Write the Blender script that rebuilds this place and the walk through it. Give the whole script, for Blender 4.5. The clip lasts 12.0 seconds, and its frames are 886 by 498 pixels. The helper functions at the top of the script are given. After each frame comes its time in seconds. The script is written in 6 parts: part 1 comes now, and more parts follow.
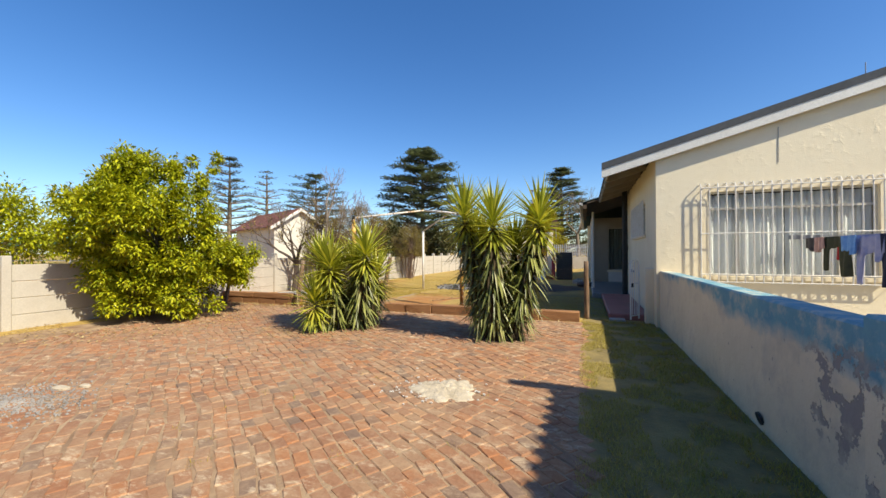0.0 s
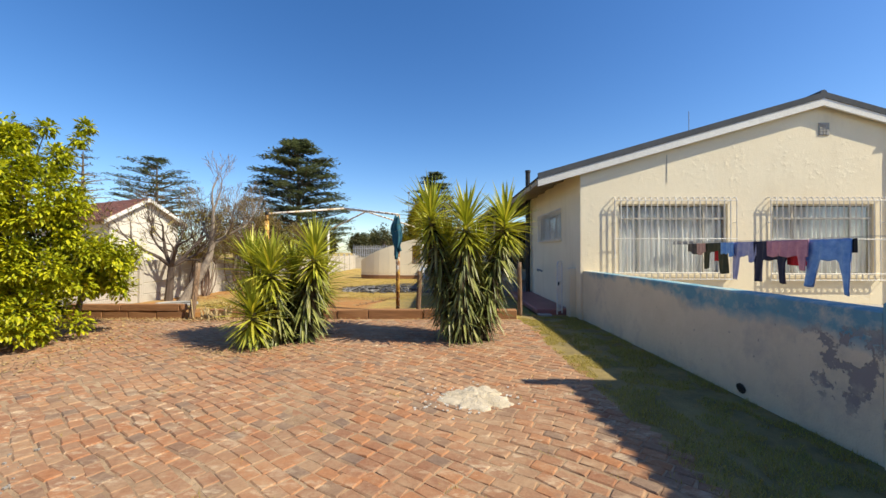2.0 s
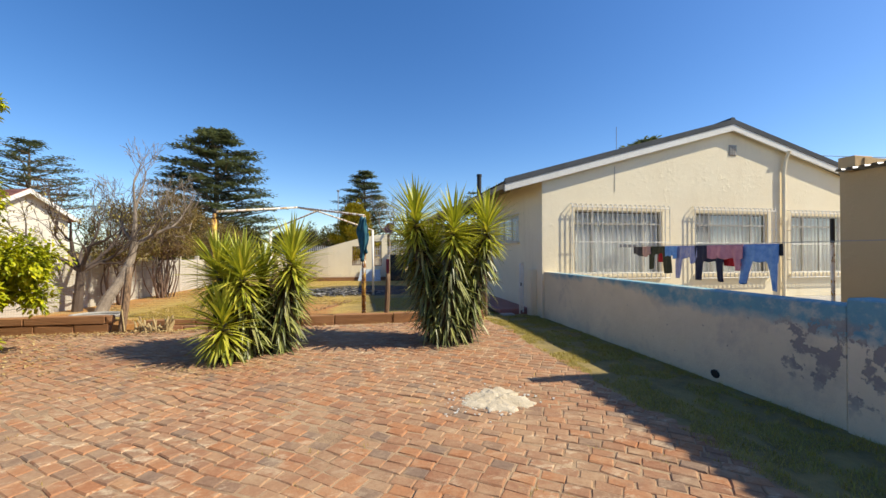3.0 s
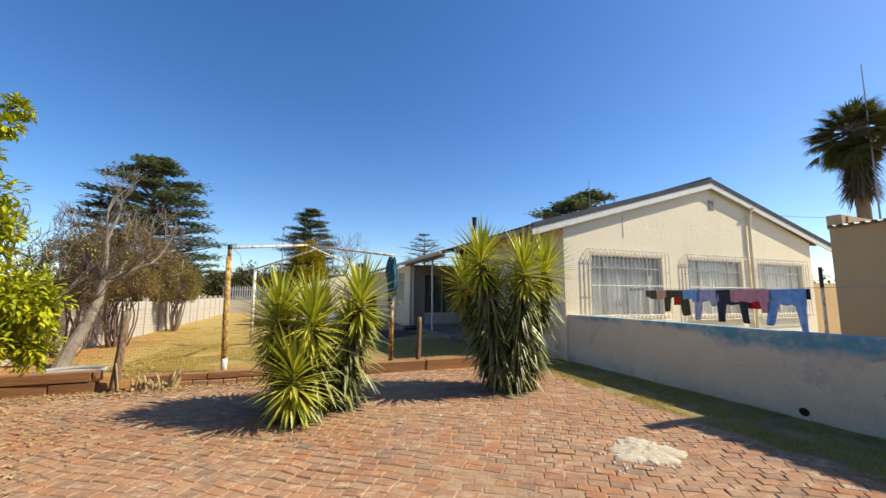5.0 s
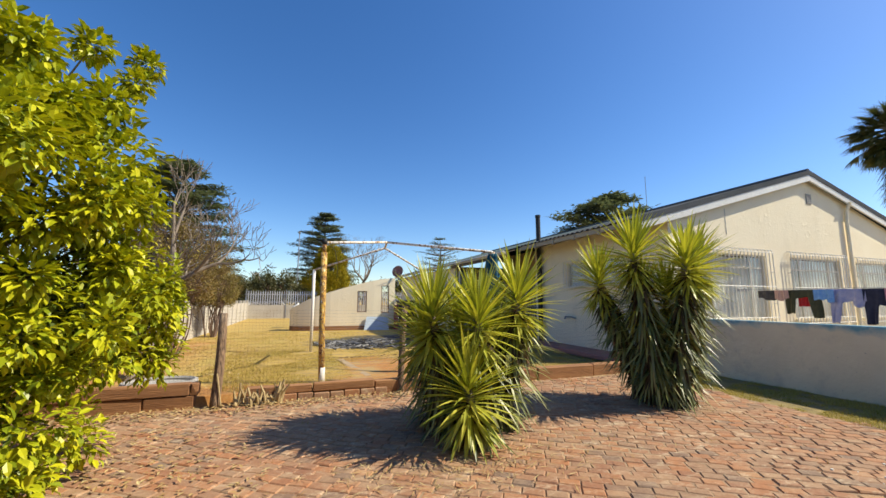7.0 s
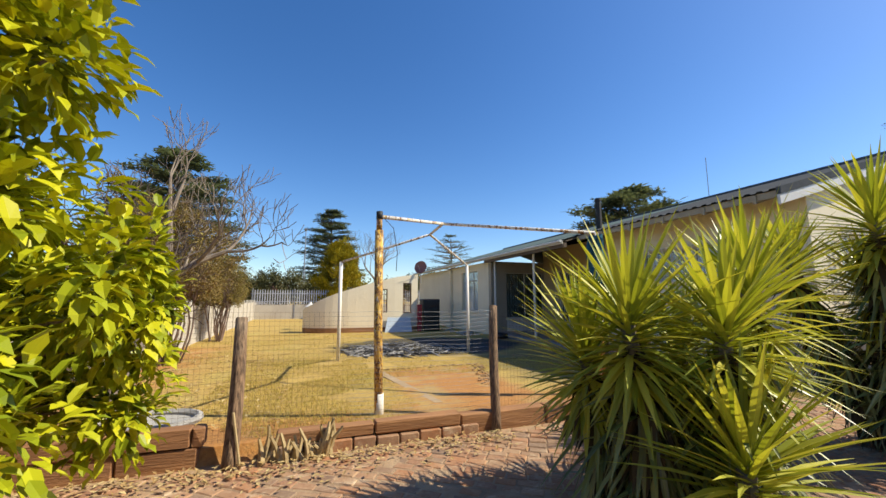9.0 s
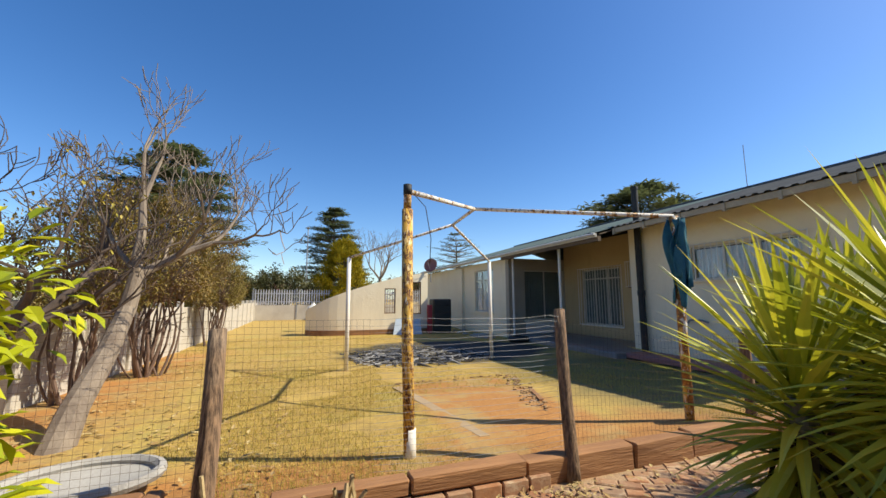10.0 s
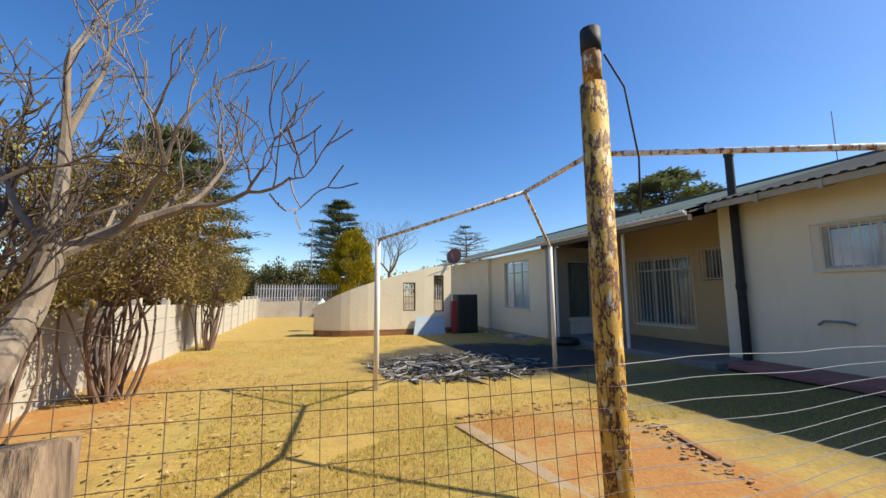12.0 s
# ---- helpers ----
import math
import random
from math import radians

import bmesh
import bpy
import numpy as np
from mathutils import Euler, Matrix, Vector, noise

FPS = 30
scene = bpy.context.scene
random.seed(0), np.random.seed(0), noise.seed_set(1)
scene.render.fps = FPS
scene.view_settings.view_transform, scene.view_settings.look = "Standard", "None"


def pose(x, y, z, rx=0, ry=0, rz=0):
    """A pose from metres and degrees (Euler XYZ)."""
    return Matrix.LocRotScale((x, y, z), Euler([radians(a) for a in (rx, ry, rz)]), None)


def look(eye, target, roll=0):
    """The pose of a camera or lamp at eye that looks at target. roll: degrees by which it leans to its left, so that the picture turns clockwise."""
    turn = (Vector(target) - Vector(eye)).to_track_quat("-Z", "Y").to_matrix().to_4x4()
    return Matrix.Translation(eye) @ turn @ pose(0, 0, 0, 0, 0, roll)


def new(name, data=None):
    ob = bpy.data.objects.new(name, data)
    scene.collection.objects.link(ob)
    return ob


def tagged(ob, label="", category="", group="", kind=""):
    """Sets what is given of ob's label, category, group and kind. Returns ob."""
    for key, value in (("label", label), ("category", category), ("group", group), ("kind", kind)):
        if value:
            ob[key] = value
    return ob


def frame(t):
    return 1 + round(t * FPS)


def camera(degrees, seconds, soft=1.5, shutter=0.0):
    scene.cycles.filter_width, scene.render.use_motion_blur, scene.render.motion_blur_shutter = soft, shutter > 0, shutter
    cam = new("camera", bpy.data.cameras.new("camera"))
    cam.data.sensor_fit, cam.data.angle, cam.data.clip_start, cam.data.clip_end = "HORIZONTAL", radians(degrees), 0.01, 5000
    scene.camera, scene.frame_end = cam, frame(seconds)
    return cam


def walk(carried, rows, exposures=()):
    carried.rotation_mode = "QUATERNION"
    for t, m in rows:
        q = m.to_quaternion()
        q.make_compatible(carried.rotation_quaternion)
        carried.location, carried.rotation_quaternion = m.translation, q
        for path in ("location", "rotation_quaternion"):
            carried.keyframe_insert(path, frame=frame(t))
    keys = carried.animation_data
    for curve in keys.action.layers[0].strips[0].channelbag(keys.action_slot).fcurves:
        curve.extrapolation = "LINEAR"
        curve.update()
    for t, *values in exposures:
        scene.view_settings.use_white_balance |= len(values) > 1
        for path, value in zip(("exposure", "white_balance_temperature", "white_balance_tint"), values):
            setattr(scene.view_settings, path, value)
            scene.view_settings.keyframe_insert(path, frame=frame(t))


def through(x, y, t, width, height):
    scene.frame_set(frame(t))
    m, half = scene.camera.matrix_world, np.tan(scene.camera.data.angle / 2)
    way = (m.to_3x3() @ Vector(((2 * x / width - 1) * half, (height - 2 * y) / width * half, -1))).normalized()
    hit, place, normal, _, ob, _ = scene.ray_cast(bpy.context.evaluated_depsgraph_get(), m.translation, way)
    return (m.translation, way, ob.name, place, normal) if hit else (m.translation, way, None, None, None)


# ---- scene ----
cam = camera(98.7, 12.0)
METRES, EYE, TILT, LEAN, TURN = 12.1, 1.38, 0.0, 0.0, 20.5
ROWS = [
    (0.0, 0.0, 0.0, 0.0, 0.0, 0.46, 0.19),
    (0.5, -0.029, 0.0069, -0.0003, -5.11, 0.54, 0.12),
    (1.0, -0.0596, 0.0176, 0.0013, -10.13, 0.49, 0.03),
    (1.5, -0.0944, 0.0256, 0.003, -15.2, 0.52, 0.01),
    (2.0, -0.1286, 0.039, 0.0023, -20.17, 0.48, -0.01),
    (2.5, -0.1644, 0.0554, 0.004, -26.41, 0.43, -0.05),
    (4.5, -0.2943, 0.15, 0.007, -39.76, 3.69, -0.17),
    (5.0, -0.3246, 0.1843, 0.0065, -41.13, 6.79, -0.28),
    (5.5, -0.3517, 0.2215, 0.0029, -41.19, 7.71, -0.23),
    (6.0, -0.3709, 0.2592, 0.0017, -41.17, 7.67, -0.25),
    (6.5, -0.3904, 0.296, 0.0009, -41.0, 7.7, -0.21),
    (7.0, -0.4016, 0.3366, -0.0012, -40.72, 7.61, -0.13),
    (9.0, -0.3771, 0.5123, -0.0035, -40.38, 7.5, 0.04),
    (9.5, -0.3596, 0.5584, -0.002, -40.19, 7.47, 0.11),
    (10.0, -0.3445, 0.6028, -0.002, -40.08, 7.44, 0.16),
    (10.5, -0.3288, 0.6435, -0.0035, -39.93, 7.37, 0.31),
    (11.0, -0.3166, 0.6885, -0.0026, -39.87, 7.31, 0.32),
    (11.5, -0.3069, 0.7296, -0.003, -39.75, 7.12, 0.24),
    (12.0, -0.298, 0.7673, -0.0015, -39.66, 6.74, 0.28),
]
walk(cam, [(t, pose(0, 0, EYE, TILT, LEAN, TURN) @ pose(METRES * x, METRES * y, METRES * z, 90 + pitch, roll, yaw)) for t, x, y, z, yaw, pitch, roll in ROWS])

# ---- light ----
SUN = Vector((0.965, -0.36, 0.99)).normalized()
sun_data = bpy.data.lights.new("sun", "SUN")
sun_data.energy, sun_data.angle, sun_data.color = 5.0, radians(0.53), (1.0, 0.915, 0.73)
sun = new("sun", sun_data)
sun.matrix_world = look((60, -16, 60), Vector((60, -16, 60)) - SUN)
world = bpy.data.worlds.new("sky")
scene.world = world
world.use_nodes = True
wn = world.node_tree
sky = wn.nodes.new("ShaderNodeTexSky")
sky.sky_type, sky.sun_disc = "NISHITA", False
sky.sun_elevation, sky.sun_rotation = math.asin(SUN.z), math.atan2(SUN.x, SUN.y)
sky.altitude, sky.air_density, sky.dust_density, sky.ozone_density = 900, 1.0, 1.0, 2.0
deep = wn.nodes.new("ShaderNodeHueSaturation")
deep.inputs["Saturation"].default_value = 1.30
deep.inputs["Hue"].default_value = 0.506
wn.links.new(sky.outputs[0], deep.inputs["Color"])
wn.links.new(deep.outputs[0], wn.nodes["Background"].inputs[0])
wn.nodes["Background"].inputs[1].default_value = 0.132
scene.view_settings.exposure = 0.46


# ---- materials ----
def rgb(c):
    return (*c, 1.0)


class Nodes:
    """A short way to write a node material."""

    def __init__(self, name, rough=0.8, metal=0.0):
        self.mat = bpy.data.materials.new(name)
        self.mat.use_nodes = True
        self.tree = self.mat.node_tree
        self.bsdf = self.tree.nodes["Principled BSDF"]
        self.bsdf.inputs["Roughness"].default_value = rough
        self.bsdf.inputs["Metallic"].default_value = metal
        self.tc = self.node("ShaderNodeTexCoord").outputs["Object"]

    def node(self, kind, **inputs):
        n = self.tree.nodes.new(kind)
        for key, value in inputs.items():
            self.put(n.inputs[key.replace("_", " ")], value)
        return n

    def put(self, socket, value):
        if isinstance(value, bpy.types.NodeSocket):
            self.tree.links.new(value, socket)
        elif isinstance(value, tuple) and len(value) == 3 and socket.type == "RGBA":
            socket.default_value = rgb(value)
        else:
            socket.default_value = value

    def noise(self, scale, detail=4.0, rough=0.6, stretch=None):
        v = self.tc
        if stretch:
            v = self.node("ShaderNodeMapping", Vector=v, Scale=stretch).outputs[0]
        return self.node("ShaderNodeTexNoise", Vector=v, Scale=scale, Detail=detail, Roughness=rough).outputs["Fac"]

    def ramp(self, fac, lo, hi):
        n = self.node("ShaderNodeMapRange", Value=fac)
        n.inputs["From Min"].default_value, n.inputs["From Max"].default_value = lo, hi
        return n.outputs[0]

    def math(self, op, a, b=0.0):
        n = self.tree.nodes.new("ShaderNodeMath")
        n.operation = op
        self.put(n.inputs[0], a)
        self.put(n.inputs[1], b)
        return n.outputs[0]

    def mix(self, fac, a, b, how="MIX"):
        n = self.tree.nodes.new("ShaderNodeMix")
        n.data_type, n.blend_type = "RGBA", how
        self.put(n.inputs[0], fac)
        self.put(n.inputs[6], a)
        self.put(n.inputs[7], b)
        return n.outputs[2]

    def axis(self, i):
        return self.node("ShaderNodeSeparateXYZ", Vector=self.tc).outputs[i]

    def inside(self, i, lo, hi, soft, wobble=None):
        """1 where the coordinate lies between lo and hi, with soft edges."""
        v = self.axis(i)
        if wobble is not None:
            v = self.math("ADD", v, wobble)
        return self.math("MULTIPLY", self.ramp(v, lo - soft, lo + soft), self.ramp(v, hi + soft, hi - soft))

    def random(self, islands=False):
        if islands:
            return self.node("ShaderNodeNewGeometry").outputs["Random Per Island"]
        return self.node("ShaderNodeObjectInfo").outputs["Random"]

    def done(self, color, bump=None, strength=0.4, distance=0.01):
        self.put(self.bsdf.inputs["Base Color"], color)
        if bump is not None:
            n = self.node("ShaderNodeBump", Height=bump, Strength=strength, Distance=distance)
            self.put(self.bsdf.inputs["Normal"], n.outputs[0])
        return self.mat


def plain(name, a, b, rough=0.8, metal=0.0, scale=3.0, fine=60.0, strength=0.3, distance=0.005, stretch=None):
    """Two tones mixed by coarse and fine noise, with a fine relief."""
    n = Nodes(name, rough, metal)
    f = n.noise(fine, 3, 0.6, stretch)
    c = n.mix(n.ramp(n.noise(scale, 5, 0.65, stretch), 0.3, 0.7), a, b)
    c = n.mix(n.ramp(f, 0.25, 0.75), n.mix(1.0, c, (0.82, 0.82, 0.82), "MULTIPLY"), c)
    return n.done(c, f, strength, distance)


def plaster(name, a, b, stain):
    n = Nodes(name, 0.9)
    lumps = n.noise(9, 6, 0.6)
    grit = n.noise(70, 3, 0.6)
    c = n.mix(n.ramp(n.noise(0.7, 5, 0.6), 0.35, 0.7), a, b)
    streak = n.ramp(n.noise(1.6, 6, 0.7, (1, 1, 0.25)), 0.56, 0.78)
    c = n.mix(n.math("MULTIPLY", streak, 0.55), c, stain)
    low = n.math("MULTIPLY", n.ramp(n.math("ADD", n.axis(2), n.math("MULTIPLY", n.noise(2.5, 5), 0.5)), 0.62, 0.2), 0.35)
    c = n.mix(low, c, stain)
    ridges = n.math("MULTIPLY", n.ramp(lumps, 0.52, 0.66), n.ramp(n.noise(1.7, 4, 0.6), 0.42, 0.62))
    h = n.math("ADD", n.math("ADD", n.math("MULTIPLY", ridges, 0.34), n.math("MULTIPLY", lumps, 0.3)), n.math("MULTIPLY", grit, 0.3))
    return n.done(c, h, 0.36, 0.025)


M_WALL = plaster("cream_plaster", (0.86, 0.76, 0.55), (0.81, 0.70, 0.49), (0.62, 0.52, 0.35))
# Ochre taken deeper than the paint to hold the veranda's shade.
M_OCHRESHADE = plaster("shaded_ochre_plaster", (0.56, 0.42, 0.22), (0.50, 0.37, 0.19), (0.36, 0.26, 0.14))
# Grimy grey pushed darker: the end wall's deep shade is in this colour.
M_ENDSHADE = plaster("shade_dark_plaster", (0.40, 0.345, 0.26), (0.33, 0.285, 0.215), (0.17, 0.15, 0.12))
M_TAN = plaster("tan_plaster", (0.58, 0.40, 0.20), (0.52, 0.36, 0.18), (0.36, 0.25, 0.15))
M_NEIGHBOUR = plaster("pale_plaster", (0.62, 0.58, 0.50), (0.54, 0.50, 0.43), (0.4, 0.36, 0.3))
M_WHITE = plain("white_paint", (0.78, 0.76, 0.70), (0.70, 0.67, 0.60), 0.5, 0, 4, 40, 0.15)
M_BARS = plain("white_bar_paint", (0.84, 0.82, 0.77), (0.72, 0.66, 0.56), 0.5, 0, 8, 50, 0.15)
M_ROOF = plain("grey_roof_sheet", (0.085, 0.09, 0.095), (0.12, 0.125, 0.13), 0.65, 0.0, 1.5, 20, 0.1)
M_VROOF = plain("weathered_green_roof_sheet", (0.10, 0.15, 0.15), (0.17, 0.20, 0.19), 0.65, 0.0, 1.5, 20, 0.1)
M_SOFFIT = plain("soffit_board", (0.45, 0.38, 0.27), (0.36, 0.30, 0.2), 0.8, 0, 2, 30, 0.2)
for sheet in (M_ROOF, M_VROOF):
    sheet.node_tree.nodes["Principled BSDF"].inputs["Specular IOR Level"].default_value = 0.0
    sheet.node_tree.nodes["Principled BSDF"].inputs["Roughness"].default_value = 0.85
M_TILE = plain("red_roof_tile", (0.36, 0.15, 0.10), (0.27, 0.11, 0.075), 0.8, 0, 2, 12, 0.5, 0.02)
M_FRAME = plain("window_frame_paint", (0.70, 0.66, 0.56), (0.58, 0.53, 0.43), 0.5, 0, 6, 40, 0.15)
M_BROWNFRAME = plain("brown_window_frame", (0.22, 0.12, 0.06), (0.16, 0.09, 0.05), 0.6, 0, 6, 40, 0.2)
M_CURTAIN = plain("white_net_curtain", (0.90, 0.90, 0.88), (0.82, 0.83, 0.82), 0.9, 0, 5, 80, 0.2)
# Darker than the soffit board, so the veranda ceiling carries its shade.
M_DARKBOARD = plain("dark_brown_board", (0.16, 0.11, 0.065), (0.11, 0.075, 0.045), 0.8, 0, 2, 30, 0.3)
M_GREYCURTAIN = plain("grey_green_curtain", (0.20, 0.22, 0.19), (0.15, 0.165, 0.145), 0.9, 0, 5, 80, 0.2)
M_DARK = plain("unlit_room", (0.05, 0.045, 0.04), (0.035, 0.03, 0.028), 0.9)
M_BLACK = plain("black_plastic", (0.015, 0.016, 0.017), (0.03, 0.03, 0.03), 0.45, 0, 5, 60, 0.2)
M_PIPE = plain("sooty_dark_pipe", (0.012, 0.013, 0.013), (0.03, 0.03, 0.028), 0.7, 0.0, 5, 60, 0.2)
M_CONCRETE = plain("grey_concrete", (0.44, 0.42, 0.38), (0.33, 0.31, 0.28), 0.9, 0, 1.5, 60, 0.4)
M_PRECAST = plain("pale_precast_concrete", (0.58, 0.54, 0.46), (0.46, 0.41, 0.34), 0.9, 0, 1.0, 50, 0.4)
# Slab grey lowered as well, for the shade under the veranda roof.
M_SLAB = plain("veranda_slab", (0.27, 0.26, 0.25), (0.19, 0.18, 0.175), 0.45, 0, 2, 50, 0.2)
M_PINK = plain("faded_red_step_paint", (0.42, 0.17, 0.15), (0.32, 0.14, 0.12), 0.6, 0, 3, 60, 0.3)
M_SLEEPER = plain("weathered_sleeper_wood", (0.42, 0.21, 0.085), (0.21, 0.095, 0.04), 0.85, 0, 3.0, 26, 1.0, 0.01, (0.25, 2.5, 2.5))
M_BARK = plain("grey_brown_bark", (0.30, 0.24, 0.17), (0.20, 0.15, 0.10), 0.9, 0, 5, 45, 0.8, 0.01, (1, 1, 0.3))
M_PALEBARK = plain("pale_bare_bark", (0.31, 0.25, 0.185), (0.16, 0.12, 0.09), 0.9, 0, 6, 45, 0.7, 0.008, (1, 1, 0.4))
M_TWIG = plain("dark_twig", (0.16, 0.10, 0.075), (0.22, 0.15, 0.11), 0.9, 0, 6, 45, 0.4)
M_DARKBARK = plain("dark_fruit_tree_bark", (0.075, 0.055, 0.042), (0.12, 0.085, 0.065), 0.9, 0, 6, 45, 0.5)
M_STEEL = plain("rusted_wire", (0.10, 0.06, 0.035), (0.16, 0.11, 0.07), 0.8, 0.0, 3, 60, 0.1)
M_GREYPAINT = plain("grey_steel", (0.35, 0.36, 0.38), (0.25, 0.26, 0.28), 0.5, 0.4, 3, 40, 0.1)
M_PALISADE = plain("galvanised_palisade", (0.62, 0.64, 0.68), (0.5, 0.52, 0.57), 0.5, 0.3, 3, 40, 0.1)
M_ROAD = plain("far_asphalt", (0.16, 0.155, 0.15), (0.2, 0.19, 0.18), 0.9)
M_STRAW = plain("dry_straw", (0.52, 0.40, 0.20), (0.38, 0.27, 0.13), 0.9, 0, 20, 90, 0.2)


def fence_wood():
    n = Nodes("weathered_post_wood", 0.85)
    g = n.noise(62, 5, 0.65, (1, 1, 0.05))
    c = n.mix(n.ramp(g, 0.36, 0.62), (0.06, 0.035, 0.02), (0.29, 0.18, 0.10))
    c = n.mix(n.math("MULTIPLY", n.ramp(n.noise(3, 4), 0.5, 0.7), 0.55), c, n.mix(n.ramp(g, 0.36, 0.6), (0.08, 0.055, 0.04), (0.29, 0.225, 0.155)))
    return n.done(c, g, 0.9, 0.012)


M_POST = fence_wood()


def rusty(name, amount):
    """White paint that flakes off rusty steel."""
    n = Nodes(name, 0.7)
    f = n.noise(17, 6, 0.75, (1, 1, 0.4))
    rust = n.mix(n.ramp(n.noise(22, 5, 0.7), 0.35, 0.65), (0.44, 0.19, 0.03), (0.10, 0.04, 0.02))
    rust = n.mix(n.ramp(n.noise(9, 4, 0.7), 0.52, 0.58), rust, (0.66, 0.42, 0.08))
    m = n.ramp(f, amount - 0.02, amount + 0.02)
    c = n.mix(m, rust, (0.74, 0.70, 0.62))
    return n.done(c, n.math("ADD", m, n.math("MULTIPLY", n.noise(40, 3), 0.4)), 0.6, 0.006)


def veined_rust():
    """Yellowed paint broken up by long rust veins, with a few white flecks."""
    n = Nodes("yellowed_paint_veined_with_rust", 0.65)
    v = n.noise(26, 7, 0.72, (1, 1, 0.3))
    c = n.mix(n.ramp(n.noise(11, 5, 0.7), 0.35, 0.65), (0.72, 0.45, 0.075), (0.58, 0.29, 0.035))
    c = n.mix(n.ramp(n.noise(34, 5, 0.7, (1, 1, 0.35)), 0.56, 0.62), c, (0.74, 0.62, 0.36))
    vein = n.math("MAXIMUM", n.ramp(v, 0.42, 0.38), n.ramp(n.math("ABSOLUTE", n.math("SUBTRACT", n.noise(15, 6, 0.7, (1, 1, 0.45)), 0.5)), 0.035, 0.018))
    c = n.mix(vein, c, n.mix(n.ramp(n.noise(40, 4), 0.4, 0.6), (0.22, 0.075, 0.02), (0.08, 0.03, 0.015)))
    white = n.ramp(n.noise(7, 6, 0.75, (1, 1, 0.25)), 0.60, 0.63)
    c = n.mix(white, c, (0.72, 0.68, 0.58))
    return n.done(c, n.math("ADD", n.math("MULTIPLY", vein, -0.7), n.math("MULTIPLY", v, 0.5)), 0.8, 0.008)


M_VEINED = veined_rust()
M_RUST = rusty("rusty_flaking_paint", 0.57)
M_RUSTBAR = rusty("white_paint_with_rust", 0.47)
M_WHITEPOST = rusty("white_post_few_rust_spots", 0.33)


def low_wall_paint():
    n = Nodes("cream_wall_with_worn_blue_band", 0.85)
    z, y = n.axis(2), n.axis(1)
    c = n.mix(n.ramp(n.noise(1.1, 5), 0.35, 0.7), (0.78, 0.68, 0.48), (0.68, 0.59, 0.41))
    # grey scuffs and stains
    c = n.mix(n.math("MULTIPLY", n.ramp(n.noise(1.8, 6, 0.7), 0.52, 0.72), 0.5), c, (0.36, 0.33, 0.28))
    # blue band along the top, deeper where y is small
    edge = n.math("ADD", n.math("MULTIPLY", n.ramp(y, 5.0, 2.6), -0.2), n.math("MULTIPLY", n.noise(1.3, 5, 0.6), 0.55))
    edge = n.math("ADD", edge, 0.66)
    band = n.ramp(n.math("SUBTRACT", z, edge), -0.05, 0.06)
    worn = n.ramp(n.noise(5, 6, 0.7), 0.22, 0.52)
    blue = n.mix(n.ramp(n.noise(2.2, 4), 0.35, 0.65), (0.05, 0.25, 0.36), (0.13, 0.36, 0.42))
    band = n.math("MULTIPLY", band, worn)
    band = n.math("MULTIPLY", band, n.ramp(y, 8.0, 7.0))
    c = n.mix(n.math("MULTIPLY", band, 0.9), c, blue)
    # bare patches where the coat has come off
    w = n.math("MULTIPLY", n.math("SUBTRACT", n.noise(3.0, 4), 0.5), 0.8)
    zone = n.math("MULTIPLY", n.inside(1, 1.6, 2.95, 0.12, w), n.inside(2, 0.25, 0.86, 0.1, w))
    peel = n.math("MULTIPLY", n.ramp(n.noise(6.5, 5, 0.65), 0.525, 0.555), zone)
    c = n.mix(peel, c, (0.30, 0.27, 0.24))
    spots = n.ramp(n.noise(11, 3, 0.5), 0.70, 0.72)
    c = n.mix(n.math("MULTIPLY", spots, 0.7), c, (0.30, 0.25, 0.2))
    h = n.math("SUBTRACT", n.math("ADD", n.noise(8, 5), n.math("MULTIPLY", n.noise(60, 3), 0.25)), n.math("MULTIPLY", peel, 0.6))
    return n.done(c, h, 0.6, 0.02)


M_LOWWALL = low_wall_paint()


